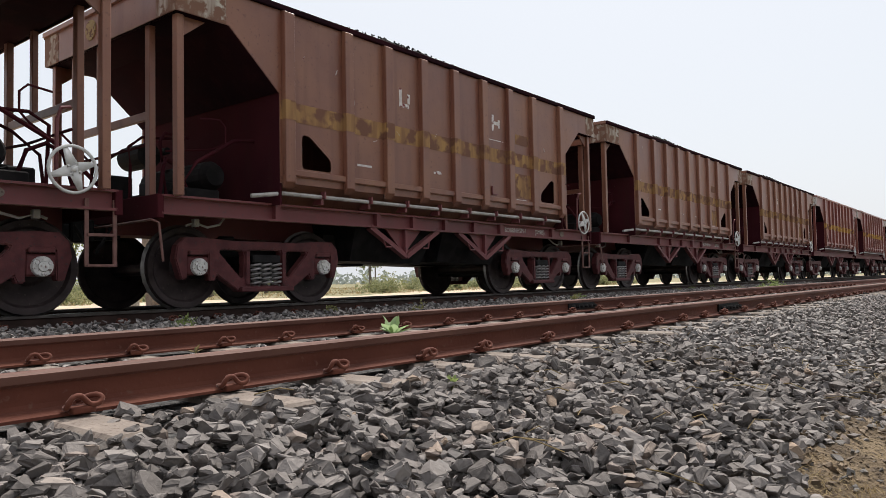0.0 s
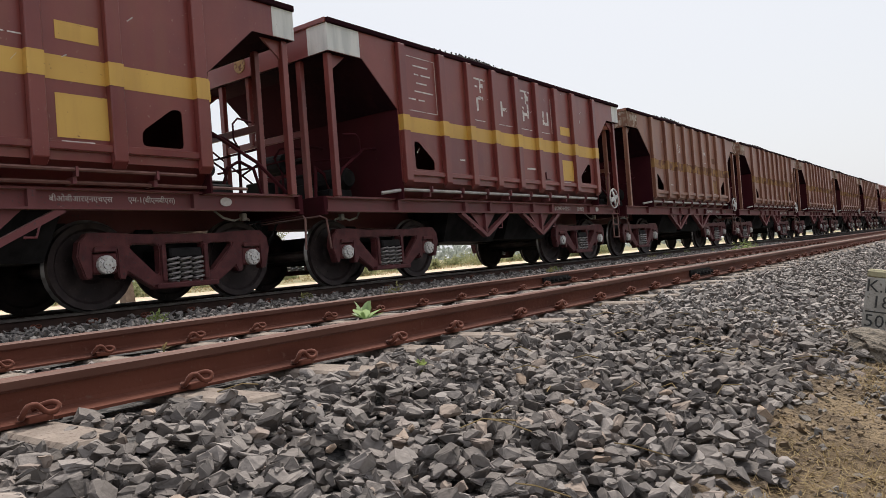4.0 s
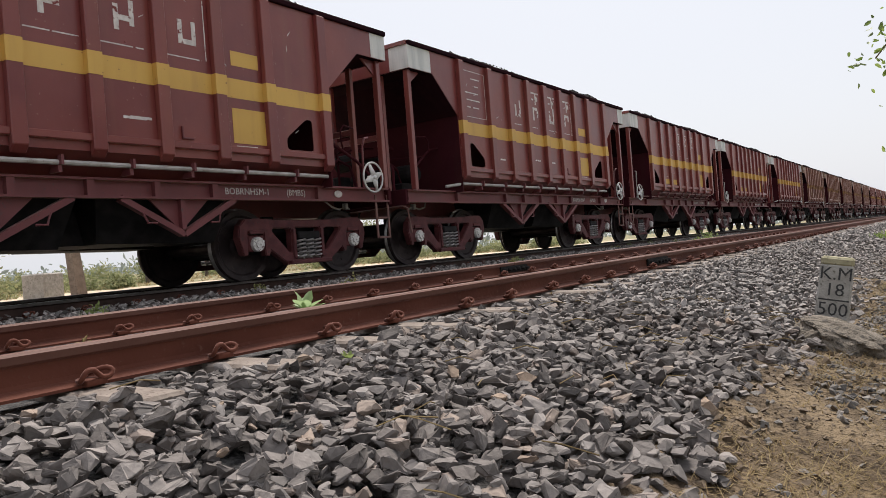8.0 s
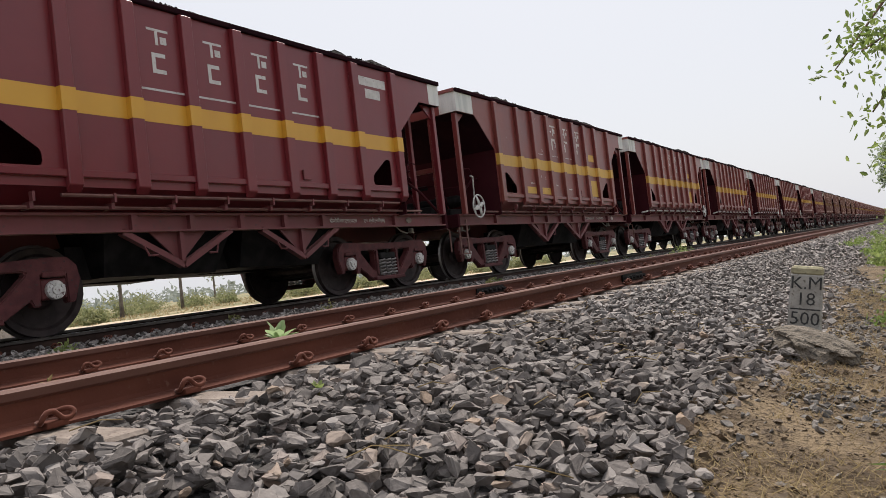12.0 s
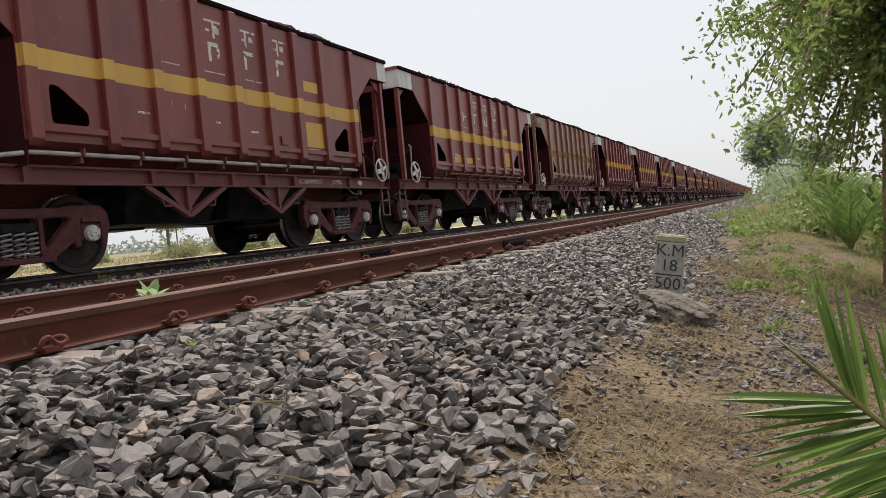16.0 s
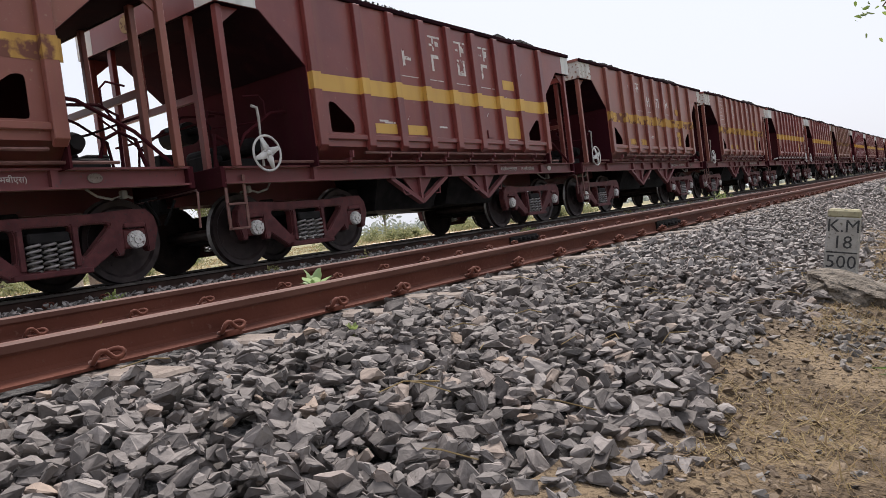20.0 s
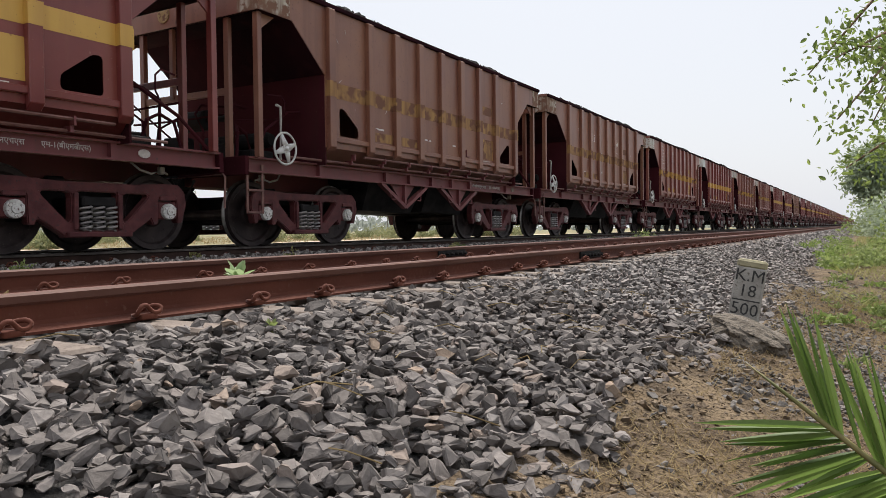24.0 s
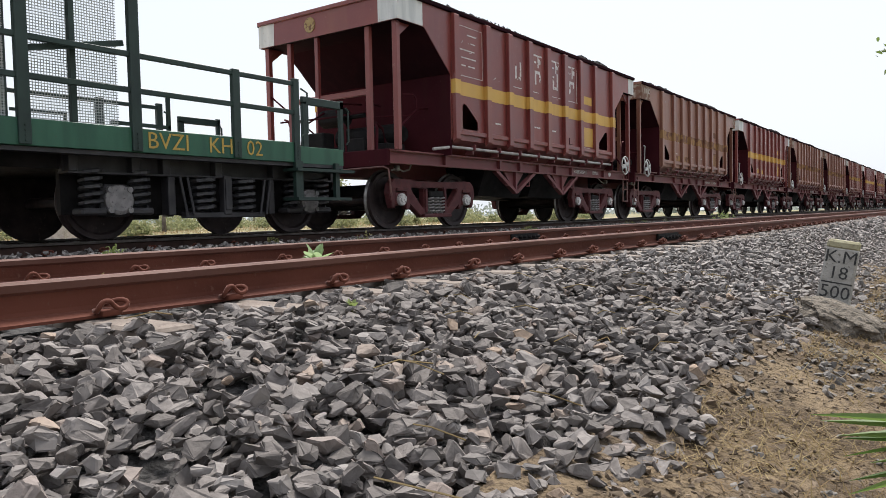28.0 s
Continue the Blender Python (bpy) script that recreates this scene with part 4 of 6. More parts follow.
            for f in ((0, 1, 5, 4), (1, 2, 6, 5), (2, 3, 7, 6), (3, 0, 4, 7), (4, 5, 6, 7)):
                bm.faces.new([vs[i] for i in f])
            bmesh.ops.recalc_face_normals(bm, faces=bm.faces[:])
            part("discharge_hopper", bm, dark_steel, wagon, "near-black discharge chute under the body")
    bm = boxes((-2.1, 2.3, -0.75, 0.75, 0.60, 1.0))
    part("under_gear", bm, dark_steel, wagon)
    for x in (-0.99, 1.16):
        for s in (-1, 1):
            bm = prism([(x - 0.42, 1.09), (x + 0.42, 1.09), (x, 0.70)], s * 1.36, s * 1.385)
            for a, b in (((x - 0.80, 1.09), (x, 0.66)), ((x + 0.80, 1.09), (x, 0.66))):
                d = Vector((b[0] - a[0], 0, b[1] - a[1])).normalized()
                up = Vector((-d.z, 0, d.x)) * 0.035
                p = [Vector((a[0], 0, a[1])), Vector((b[0], 0, b[1]))]
                vs = []
                for yy in sorted((s * 1.36, s * 1.46)):
                    for q in p:
                        vs += [bm.verts.new((q.x + up.x, yy, q.z + up.z)), bm.verts.new((q.x - up.x, yy, q.z - up.z))]
                for f in ((0, 2, 3, 1), (4, 5, 7, 6), (0, 1, 5, 4), (2, 6, 7, 3), (0, 4, 6, 2), (1, 3, 7, 5)):
                    bm.faces.new([vs[i] for i in f])
            box(bm, x - 0.03, x + 0.03, *sorted((s * 1.36, s * 1.45)), 0.72, 1.09)
            bmesh.ops.recalc_face_normals(bm, faces=bm.faces[:])
            if near:
                tube(bm, [(x - 0.55, s * 1.45, 0.93), (x - 0.5, s * 1.47, 0.80), (x - 0.38, s * 1.47, 0.80)], 0.014)
                tube(bm, [(x + 0.55, s * 1.45, 0.93), (x + 0.5, s * 1.47, 0.80), (x + 0.38, s * 1.47, 0.80)], 0.014)
            part("hopper_bracket", bm, underframe, wagon, "braced bracket of a discharge chute")
    for s in (-1, 1):
        bm = bmesh.new()
        if style == "a":
            tube(bm, [(-3.95, s * 1.48, 1.38), (-3.55, s * 1.62, 1.43), (3.45, s * 1.62, 1.43), (3.55, s * 1.62, 1.43)], 0.028, 8)
            mat = pale_pipe
        else:
            tube(bm, [(-4.4, s * 1.56, 1.35), (4.2, s * 1.56, 1.35)], 0.021, 6)
            tube(bm, [(-2.6, s * 1.66, 1.47), (3.4, s * 1.66, 1.47)], 0.021, 6)
            mat = dusty_pipe
        part("side_pipe", bm, mat, wagon, "pale thick pipe along the sill" if style == "a" else "")
        if near:
            bm = bmesh.new()
            for r in (-2.9, -2.0, -1.2, -0.4, 0.4, 1.2, 2.0, 2.9):
                box(bm, r - 0.02, r + 0.02, *sorted((s * 1.40, s * 1.63)), 1.33, 1.40)
                box(bm, r - 0.014, r + 0.014, *sorted((s * 1.62, s * 1.69)), 1.40, 1.50)
            tagged(part("pipe_bracket", bm, underframe, wagon), kind="stuff")
    e = 1 if style == "a" else -1
    for s, k in ((-1, e), (1, -e)):
        put("handwheel", HANDWHEEL, wagon, pose(k * (4.62 if style == "a" else 4.5), s * 1.60, 1.46, 0, 0, 0 if s < 0 else 180), "dull white four-spoked brake wheel")
        if near:
            bm = bmesh.new()
            tube(bm, [(k * 4.5, s * 1.5, 1.3), (k * 4.5, s * 1.52, 1.95), (k * 4.53, s * 1.54, 2.08), (k * 4.62, s * 1.54, 2.10)], 0.02)
            part("grab_iron", bm, pale_pipe if style == "b" else underframe, wagon)
        if near:
            bm = tube(bmesh.new(), [(-k * 5.24, s * 0.1, 1.0), (-k * 5.24, s * 1.42, 1.02), (-k * 5.2, s * 1.5, 0.98), (-k * 5.16, s * 1.52, 0.55)], 0.016)
            part("uncoupling_lever", bm, dusty_pipe, wagon)
            if s < 0:
                part("label_holder", boxes((1.06, 1.22, -HW - 0.03, -HW, 1.78, 1.80), (1.06, 1.08, -HW - 0.03, -HW, 1.80, 1.93), bevel=0.003), underframe, wagon)
        put("step_ladder", LADDER, wagon, pose(k * 4.98, s * 1.44, 1.15))
    put("coal_load", COALS[0], wagon, None, "heaped black coal")
    for x in (-3.5, 3.5):
        bogie(wagon, x, near)
    if near:
        for s, turn in ((-1, 0), (1, 180)):
            if s > 0:
                continue
            for text, x in (("BOBRNHSM-1", 2.22), ("(BMBS)", 3.10)) if style == "a" else (("बीओबीआरएनएचएस", 2.17), ("एम-1(बीएमबीएस)", 2.98)):
                put("lettering", CODES[text], wagon, pose((x if s < 0 else -x), s * 1.404, 1.2, 0, 0, turn), "pale stencilled type code")
            bm = bmesh.new()
            lathe(bm, [(0.01, -0.008), (0.085, -0.008), (0.09, 0.0)], 20)
            for v in bm.verts:
                v.co.z *= 0.62
            part("maker_plate", bm, letter_pale if state == "fresh" else concrete, wagon, "worn oval cast plate", pose(s * -3.98, s * 1.41, 1.2, 0, 0, turn))
            # bright air hose and its cock over the end axle
            for k in (-1, 1):
                bm = tube(bmesh.new(), [(k * 4.05, s * 1.06, 1.12), (k * 4.15, s * 1.10, 1.03), (k * 4.32, s * 1.10, 0.99), (k * 4.48, s * 1.08, 1.04), (k * 4.6, s * 1.06, 1.0)], 0.016)
                box(bm, k * 4.48 - 0.035, k * 4.48 + 0.035, *sorted((s * 1.04, s * 1.13)), 0.99, 1.09, 0.012)
                part("air_hose", bm, pale_pipe, wagon, "bright braided air hose")
        put("painted_sign", SIGNS["clean" if state == "crimson" else state][0], wagon, None, "flaked white painted signs")["kind"] = "stuff"
    return wagon


def painted_sign(seed, wear, mat):
    """The white signs painted along the side, as plain bars: two rows between the ribs, a frame round them, a ruled panel and scuffs."""
    rnd = random.Random(seed)
    bm = bmesh.new()
    y0, y1 = -HW - 0.003, -HW + 0.002

    def bar(x, z, w, h):
        box(bm, x - w / 2, x + w / 2, y0, y1, z - h / 2, z + h / 2)

    for x in (-1.23, -0.40, 0.42, 1.24):
        if rnd.random() > wear:
            bar(x + 0.02, 3.545, 0.36, 0.034)
            bar(x + rnd.uniform(-0.08, 0.04), 3.415, 0.042, 0.24)
            bar(x + rnd.uniform(0.07, 0.11), 3.43, 0.10, rnd.uniform(0.07, 0.14))
            bar(x - 0.10, 3.40, 0.08, 0.036)
        if rnd.random() > wear * 0.6:
            bar(x - 0.09, 3.08, 0.062, 0.29)
            bar(x + 0.02, 3.08 + rnd.choice((-0.115, 0.0, 0.115)), 0.17, 0.062)
            if rnd.random() < 0.6:
                bar(x + 0.10, 3.08 + rnd.choice((0.0, 0.07)), 0.058, rnd.choice((0.15, 0.29)))
        if rnd.random() > wear * 0.6:
            a = rnd.uniform(0.3, 0.62)
            bar(x + rnd.uniform(-0.1, 0.1), 2.77, a, 0.014)
    if rnd.random() > wear:
        bar(1.5, 3.15, 0.014, 0.75)
        for x0, x1 in ((-3.36, -2.58),):
            for z in (3.62, 2.73):
                bar((x0 + x1) / 2, z, x1 - x0, 0.012)
            for x in (x0, x1):
                bar(x, 3.17, 0.012, 0.89)
            for k in range(5):
                bar(x0 + rnd.uniform(0.2, 0.45), 3.48 - 0.14 * k, rnd.uniform(0.15, 0.5), 0.022)
    bar(2.05, 1.745, 0.34, 0.03)
    for _ in range(3):
        bar(rnd.choice((-0.4, 0.42, -2.0)) + rnd.uniform(-0.15, 0.15), rnd.uniform(1.9, 2.05), rnd.uniform(0.1, 0.3), 0.03)
    for _ in range(14):
        u, z = rnd.uniform(-3.3, 3.3), rnd.uniform(1.9, 3.7)
        if min(abs(u - r) for r in RIBS) > 0.15:
            rod(bm, (u, -HW - 0.001, z), (u + rnd.uniform(-0.08, 0.08), -HW - 0.001, z + rnd.uniform(-0.08, 0.08)), rnd.uniform(0.003, 0.007), n=4)
    return mesh_of(bm, "painted_sign", mat)


def clean_bars():
    """The clear white signs of the newly painted wagon, as plain bars."""
    bm = bmesh.new()
    y0, y1 = -HW - 0.003, -HW + 0.002
    for x in (-1.23, -0.40, 0.42, 1.24):
        box(bm, x - 0.13, x + 0.17, y0, y1, 3.50, 3.53)
        box(bm, x - 0.02, x + 0.02, y0, y1, 3.33, 3.50)
        box(bm, x + 0.05, x + 0.14, y0, y1, 3.35, 3.44)
        box(bm, x - 0.09, x + 0.10, y0, y1, 2.98, 3.03)
        box(bm, x - 0.09, x - 0.04, y0, y1, 3.03, 3.18)
        box(bm, x - 0.09, x + 0.10, y0, y1, 3.18, 3.23)
    for a in ((-1.5, 1.62, 2.76, 2.785), (1.595, 1.62, 2.785, 3.66)):
        box(bm, a[0], a[1], y0, y1, a[2], a[3])
    box(bm, 2.62, 3.36, y0, y1, 3.45, 3.60)
    box(bm, 2.78, 3.18, y0, y1, 3.24, 3.40)
    return mesh_of(bm, "painted_sign", letter_white)


letter_white = material("clean_white_lettering", (0.50, 0.48, 0.47), (0.60, 0.58, 0.57), 10, 0.7, 0, 0.0, (1, 1, 1), (0.30, 0.2, 0.19), 30, 0.62)
SIGNS = {"fresh": [painted_sign(a, 0.3, chalk) for a in (1, 2, 3, 4)], "worn": [painted_sign(a, 0.6, chalk) for a in (5, 6, 7)], "brown": [painted_sign(a, 0.97, chalk) for a in (8, 9)], "clean": [clean_bars()]}
CODES = {t: lettering(t, 0.125 if t.isascii() else 0.088, letter_pale) for t in ("BOBRNHSM-1", "(BMBS)", "बीओबीआरएनएचएस", "एम-1(बीएमबीएस)")}
KINDS = {-2: "a brown", -1: "a brown", 0: "a brown", 1: "a fresh", 2: "b fresh", 3: "b fresh", 4: "a fresh", 5: "a fresh", 6: "a fresh", 7: "b fresh", 8: "b crimson", 9: "b brown", 10: "b fresh",
         11: "a fresh", 12: "b worn", 13: "b worn", 14: "b fresh", 15: "b worn", 16: "b brown", 17: "b brown", 18: "b fresh", 19: "b brown", 20: "a fresh",
         -3: "a brown", -4: "a brown", -5: "a worn", -6: "a worn"}
patterns = {}
wagons = {}
pick = random.Random(5)
for k in range(20, -36, -1):
    # unlisted far wagons get only dull paints, muting them in place of haze
    style, state = KINDS.get(k, pick.choice(("a worn", "b worn", "b brown", "a brown"))).split()
    near = k >= -4
    key = (style, state, near)
    at = pose(FIRST - PITCH * k, TRAIN_Y, RAIL_TOP)
    if key in patterns:
        wagons[k] = copy_thing(patterns[key], at)
    else:
        patterns[key] = wagons[k] = build_wagon(style, state, near)
        wagons[k].matrix_basis = at
    for o in wagons[k].children:
        if o.name.startswith("coal_load"):
            o.data = (COALS if near else FAR_COALS)[0 if k <= 1 else 1 + k % 2]
        if o.name.startswith("painted_sign"):
            choice = SIGNS["clean" if state == "crimson" else state]
            o.data = choice[k % len(choice)]


# ---- the brake van at the train's end ----
VAN_X = FIRST - PITCH * 20 - 8.22


def beam(bm, p, q, w, d):
    """A square bar from p to q."""
    p, q = Vector(p), Vector(q)
    turn = (q - p).to_track_quat("Z", "X").to_matrix()
    vs = []
    for c in (p, q):
        for a, b in ((-1, -1), (1, -1), (1, 1), (-1, 1)):
            vs.append(bm.verts.new(c + turn @ Vector((a * w / 2, b * d / 2, 0))))
    for f in ((0, 1, 2, 3), (7, 6, 5, 4), (0, 4, 5, 1), (1, 5, 6, 2), (2, 6, 7, 3), (3, 7, 4, 0)):
        bm.faces.new([vs[i] for i in f])
    bmesh.ops.recalc_face_normals(bm, faces=bm.faces[:])
    return bm


def wire_panel(x0, x1, y, z0, z1, step=0.03):
    """Woven wire: thin bars both ways."""
    bm = bmesh.new()
    for i in range(int((x1 - x0) / step) + 1):
        x = x0 + i * step
        box(bm, x - 0.0028, x + 0.0028, y - 0.003, y + 0.003, z0, z1)
    for i in range(int((z1 - z0) / step) + 1):
        z = z0 + i * step
        box(bm, x0, x1, y - 0.006, y, z - 0.0045, z + 0.0045)
    return bm


def van_wheelset_mesh():
    bm = bmesh.new()
    for s in (-1, 1):
        lathe(bm, [(r, s * (y + 0.09)) for r, y in ((0.1, 0.70), (0.1, 0.80), (0.37, 0.77), (0.40, 0.80), (0.452, 0.805), (0.46, 0.745), (0.487, 0.715), (0.48, 0.69), (0.40, 0.70))], 32)
    rod(bm, (0, -1.12, 0), (0, 1.12, 0), 0.08, n=12)
    return mesh_of(bm, "wheelset", wheel_steel)


def coil(x, y, z0, z1, r, wire, turns):
    bm = bmesh.new()
    n = int(turns * 10)
    tube(bm, [(x + r * math.cos(i * 0.6283), y + r * math.sin(i * 0.6283), z0 + (z1 - z0) * i / n) for i in range(n + 1)], wire, 5)
    return bm


def van_bogie(van, x, wheels):
    b = part("bogie", boxes((-0.3, 0.3, -1.1, 1.1, 0.42, 0.75), bevel=0.02), dark_steel, van, "black passenger-type bogie with coil springs", pose(x, 0, 0))
    for s in (-1, 1):
        bm = bmesh.new()
        lo, hi = sorted((s * 1.10, s * 1.26))
        box(bm, -2.05, 2.05, *sorted((s * 1.08, s * 1.16)), 0.76, 0.96)
        box(bm, -2.05, 2.05, *sorted((s * 1.06, s * 1.29)), 0.95, 0.975, 0.006)
        box(bm, -2.05, 2.05, *sorted((s * 1.06, s * 1.29)), 0.745, 0.77, 0.006)
        for u in (-1.98, -1.25, -0.85, -0.1, 0.85, 1.25, 1.98):
            box(bm, u - 0.05, u + 0.05, *sorted((s * 1.15, s * 1.27)), 0.77, 0.95, 0.006)
        for u in (-0.62, 0.62):
            for v in (-0.05, 0.05):
                rod(bm, (u * 0.92 + v, s * 1.32, 0.28), (u * 1.06 + v, s * 1.32, 0.74), 0.018, n=6)
        box(bm, -0.05, 0.05, *sorted((s * 1.30, s * 1.34)), 0.34, 0.74, 0.006)
        box(bm, -0.62, 0.62, *sorted((s * 1.18, s * 1.30)), 0.24, 0.31, 0.01)
        for u in (-0.78, 0.78):
            box(bm, u - 0.05, u + 0.05, lo, hi, 0.28, 0.78, 0.01)
        box(bm, -0.06, 0.06, *sorted((s * 1.2, s * 1.32)), 0.28, 0.78, 0.01)
        part("side_frame", bm, van_black, b)
        part("inner_frame", boxes((-2.0, 2.0, *sorted((s * 0.92, s * 1.0)), 0.30, 0.94)), dark_steel, b)
        for u in (-0.32, 0.32):
            part("spring", coil(u, s * 1.2, 0.31, 0.74, 0.15, 0.030, 5), spring_dark, b)
        for ax in (-1.475, 1.475):
            for u in (-0.29, 0.29):
                part("spring", coil(ax + u, s * 1.2, 0.38, 0.80, 0.11, 0.026, 5), spring_dark, b)
                part("dash_pot", boxes((ax + u - 0.16, ax + u + 0.13, *sorted((s * 1.08, s * 1.31)), 0.29, 0.37), bevel=0.02), van_black, b)
            bm = bmesh.new()
            box(bm, ax - 0.19, ax + 0.19, *sorted((s * 1.0, s * 1.27)), 0.27, 0.64, 0.05)
            lathe_at = [(0.02, 1.315), (0.13, 1.31), (0.17, 1.29), (0.17, 1.24)]
            cap = bmesh.new()
            lathe(cap, [(r, s * y) for r, y in lathe_at], 20)
            for k in range(4):
                a = k * math.pi / 2 + 0.785
                rod(cap, (0.165 * math.cos(a), s * 1.24, 0.165 * math.sin(a)), (0.165 * math.cos(a), s * 1.32, 0.165 * math.sin(a)), 0.035, n=8)
            for v in cap.verts:
                v.co += Vector((ax, 0, 0.46))
            part("axle_box", bm, van_black, b)
            part("axle_cover", cap, van_cap, b, "dull grey axle cover")
    for ax in (-1.475, 1.475):
        put("wheelset", wheels, b, pose(ax, 0, 0.46))


spring_dark = material("dark_spring_steel", (0.03, 0.03, 0.034), (0.06, 0.058, 0.06), 8, 0.5, 0.3, 0.1)
van_cap = material("grey_axle_cover", (0.16, 0.15, 0.15), (0.24, 0.225, 0.22), 12, 0.7, 0.1, 0.2, (1, 1, 1), (0.08, 0.07, 0.07), 30, 0.6)


def make_van():
    van = thing("brake_van", pose(VAN_X, TRAIN_Y, RAIL_TOP), "green guard's brake van with open railings and wire mesh", "brake van")
    for s in (-1, 1):
        part("side_sill", boxes((-10.6, 0.92, *sorted((s * 1.50, s * 1.60)), 0.98, 1.25), (0.98, 1.98, *sorted((s * 1.40, s * 1.50)), 0.98, 1.22), bevel=0.006), van_green, van, "green painted sole bar")
        part("sill_foot", boxes((-10.6, 1.9, *sorted((s * 1.42, s * 1.56)), 0.93, 0.975)), van_black, van)
        for x, top, w in ((0.95, 2.12, 0.10), (-0.06, 2.10, 0.11), (-1.43, 3.45, 0.12), (-2.62, 3.45, 0.12), (-3.8, 3.45, 0.12), (-5.0, 3.45, 0.12), (-7.5, 3.45, 0.12), (-10.0, 3.45, 0.12)):
            part("post", boxes((x - w / 2, x + w / 2, *sorted((s * 1.56, s * 1.63)), 0.99 if x < 0.5 else 0.5, top), bevel=0.006), van_dark, van)
            bm = bmesh.new()
            for k in range(4):
                rod(bm, (x, s * 1.63, 1.03 + 0.05 * k), (x, s * 1.642, 1.03 + 0.05 * k), 0.011, n=6)
            part("rivet_row", bm, van_dark, van)
        for z in (2.05, 1.66):
            bm = boxes((-10.0, 0.98, *sorted((s * 1.57, s * 1.615)), z - 0.03, z + 0.03), bevel=0.006)
            part("hand_rail", bm, van_dark, van)
        for x0, x1 in ((-2.56, -1.49), (-3.74, -2.68), (-4.94, -3.86)):
            part("wire_mesh", wire_panel(x0, x1, s * 1.36, 1.26, 3.4), mesh_pale, van, "pale woven wire mesh panel")
            part("mesh_post", boxes(((x0 + x1) / 2 - 0.03, (x0 + x1) / 2 + 0.03, *sorted((s * 1.38, s * 1.44)), 1.25, 3.45)), van_dark, van)
        bm = bmesh.new()
        beam(bm, (-2.55, s * 1.5, 1.95), (-1.5, s * 1.5, 2.18), 0.06, 0.05)
        beam(bm, (-3.75, s * 1.5, 2.4), (-2.62, s * 1.5, 2.75), 0.06, 0.05)
        part("brace", bm, van_dark, van)
        # steps at the end platform
        part("step_board", boxes((0.85, 1.98, *sorted((s * 1.42, s * 1.72)), 0.86, 0.90)), van_dark, van)
        part("step_board", boxes((0.85, 1.90, *sorted((s * 1.42, s * 1.72)), 0.46, 0.50)), van_dark, van)
        for x in (1.0, 1.72):
            part("step_hanger", boxes((x - 0.04, x + 0.04, *sorted((s * 1.56, s * 1.62)), 0.46, 1.0)), van_dark, van)
        bm = boxes((1.2, 1.3, *sorted((s * 1.42, s * 1.48)), 1.2, 1.86), (1.95, 2.02, *sorted((s * 1.42, s * 1.48)), 1.2, 1.95), (1.2, 2.02, *sorted((s * 1.42, s * 1.48)), 1.82, 1.93), bevel=0.006)
        part("end_rail", bm, van_dark, van)
        bm = bmesh.new()
        tube(bm, [(1.05, s * 1.6, 1.35), (1.15, s * 1.62, 1.4), (1.15, s * 1.62, 1.95), (1.05, s * 1.6, 2.0)], 0.014)
        tube(bm, [(2.05, s * 1.5, 1.3), (2.1, s * 1.5, 1.35), (2.1, s * 1.5, 1.8), (2.05, s * 1.5, 1.85)], 0.014)
        part("grab_iron", bm, van_dark, van)
        bm = boxes((-1.5, -0.75, *sorted((s * 1.2, s * 1.24)), 1.72, 1.76), (-0.79, -0.75, *sorted((s * 1.2, s * 1.24)), 1.25, 1.76), (-1.5, -0.75, *sorted((s * 1.2, s * 1.24)), 1.32, 1.36))
        part("gate_rail", bm, van_dark, van)
    part("floor", boxes((-10.6, 1.95, -1.39, 1.39, 1.08, 1.20)), van_dark, van)
    part("underfloor", boxes((-10.4, 1.9, -1.1, 1.1, 0.80, 1.05)), dark_steel, van)
    part("headstock", boxes((1.96, 2.02, -1.45, 1.45, 0.9, 1.24), bevel=0.008), van_green, van)
    part("roof", boxes((-10.6, -1.3, -1.65, 1.65, 3.45, 3.55), bevel=0.02), van_dark, van)
    part("end_wall", boxes((-5.1, -5.04, -1.4, 1.4, 1.2, 3.45)), van_green, van)
    part("coupler", boxes((1.9, 2.38, -0.1, 0.1, 0.86, 1.05), bevel=0.02), dark_steel, van)
    for text, x in (("BVZI", -1.03), ("KH-", -0.26), ("02", 0.22)):
        put("lettering", lettering(text, 0.27, letter_gold), van, pose(x, -1.605, 1.115), "gold painted lettering")
    wheels = van_wheelset_mesh()
    for x in (0.0, -8.6):
        van_bogie(van, x, wheels)
    return van


vans = [make_van()]


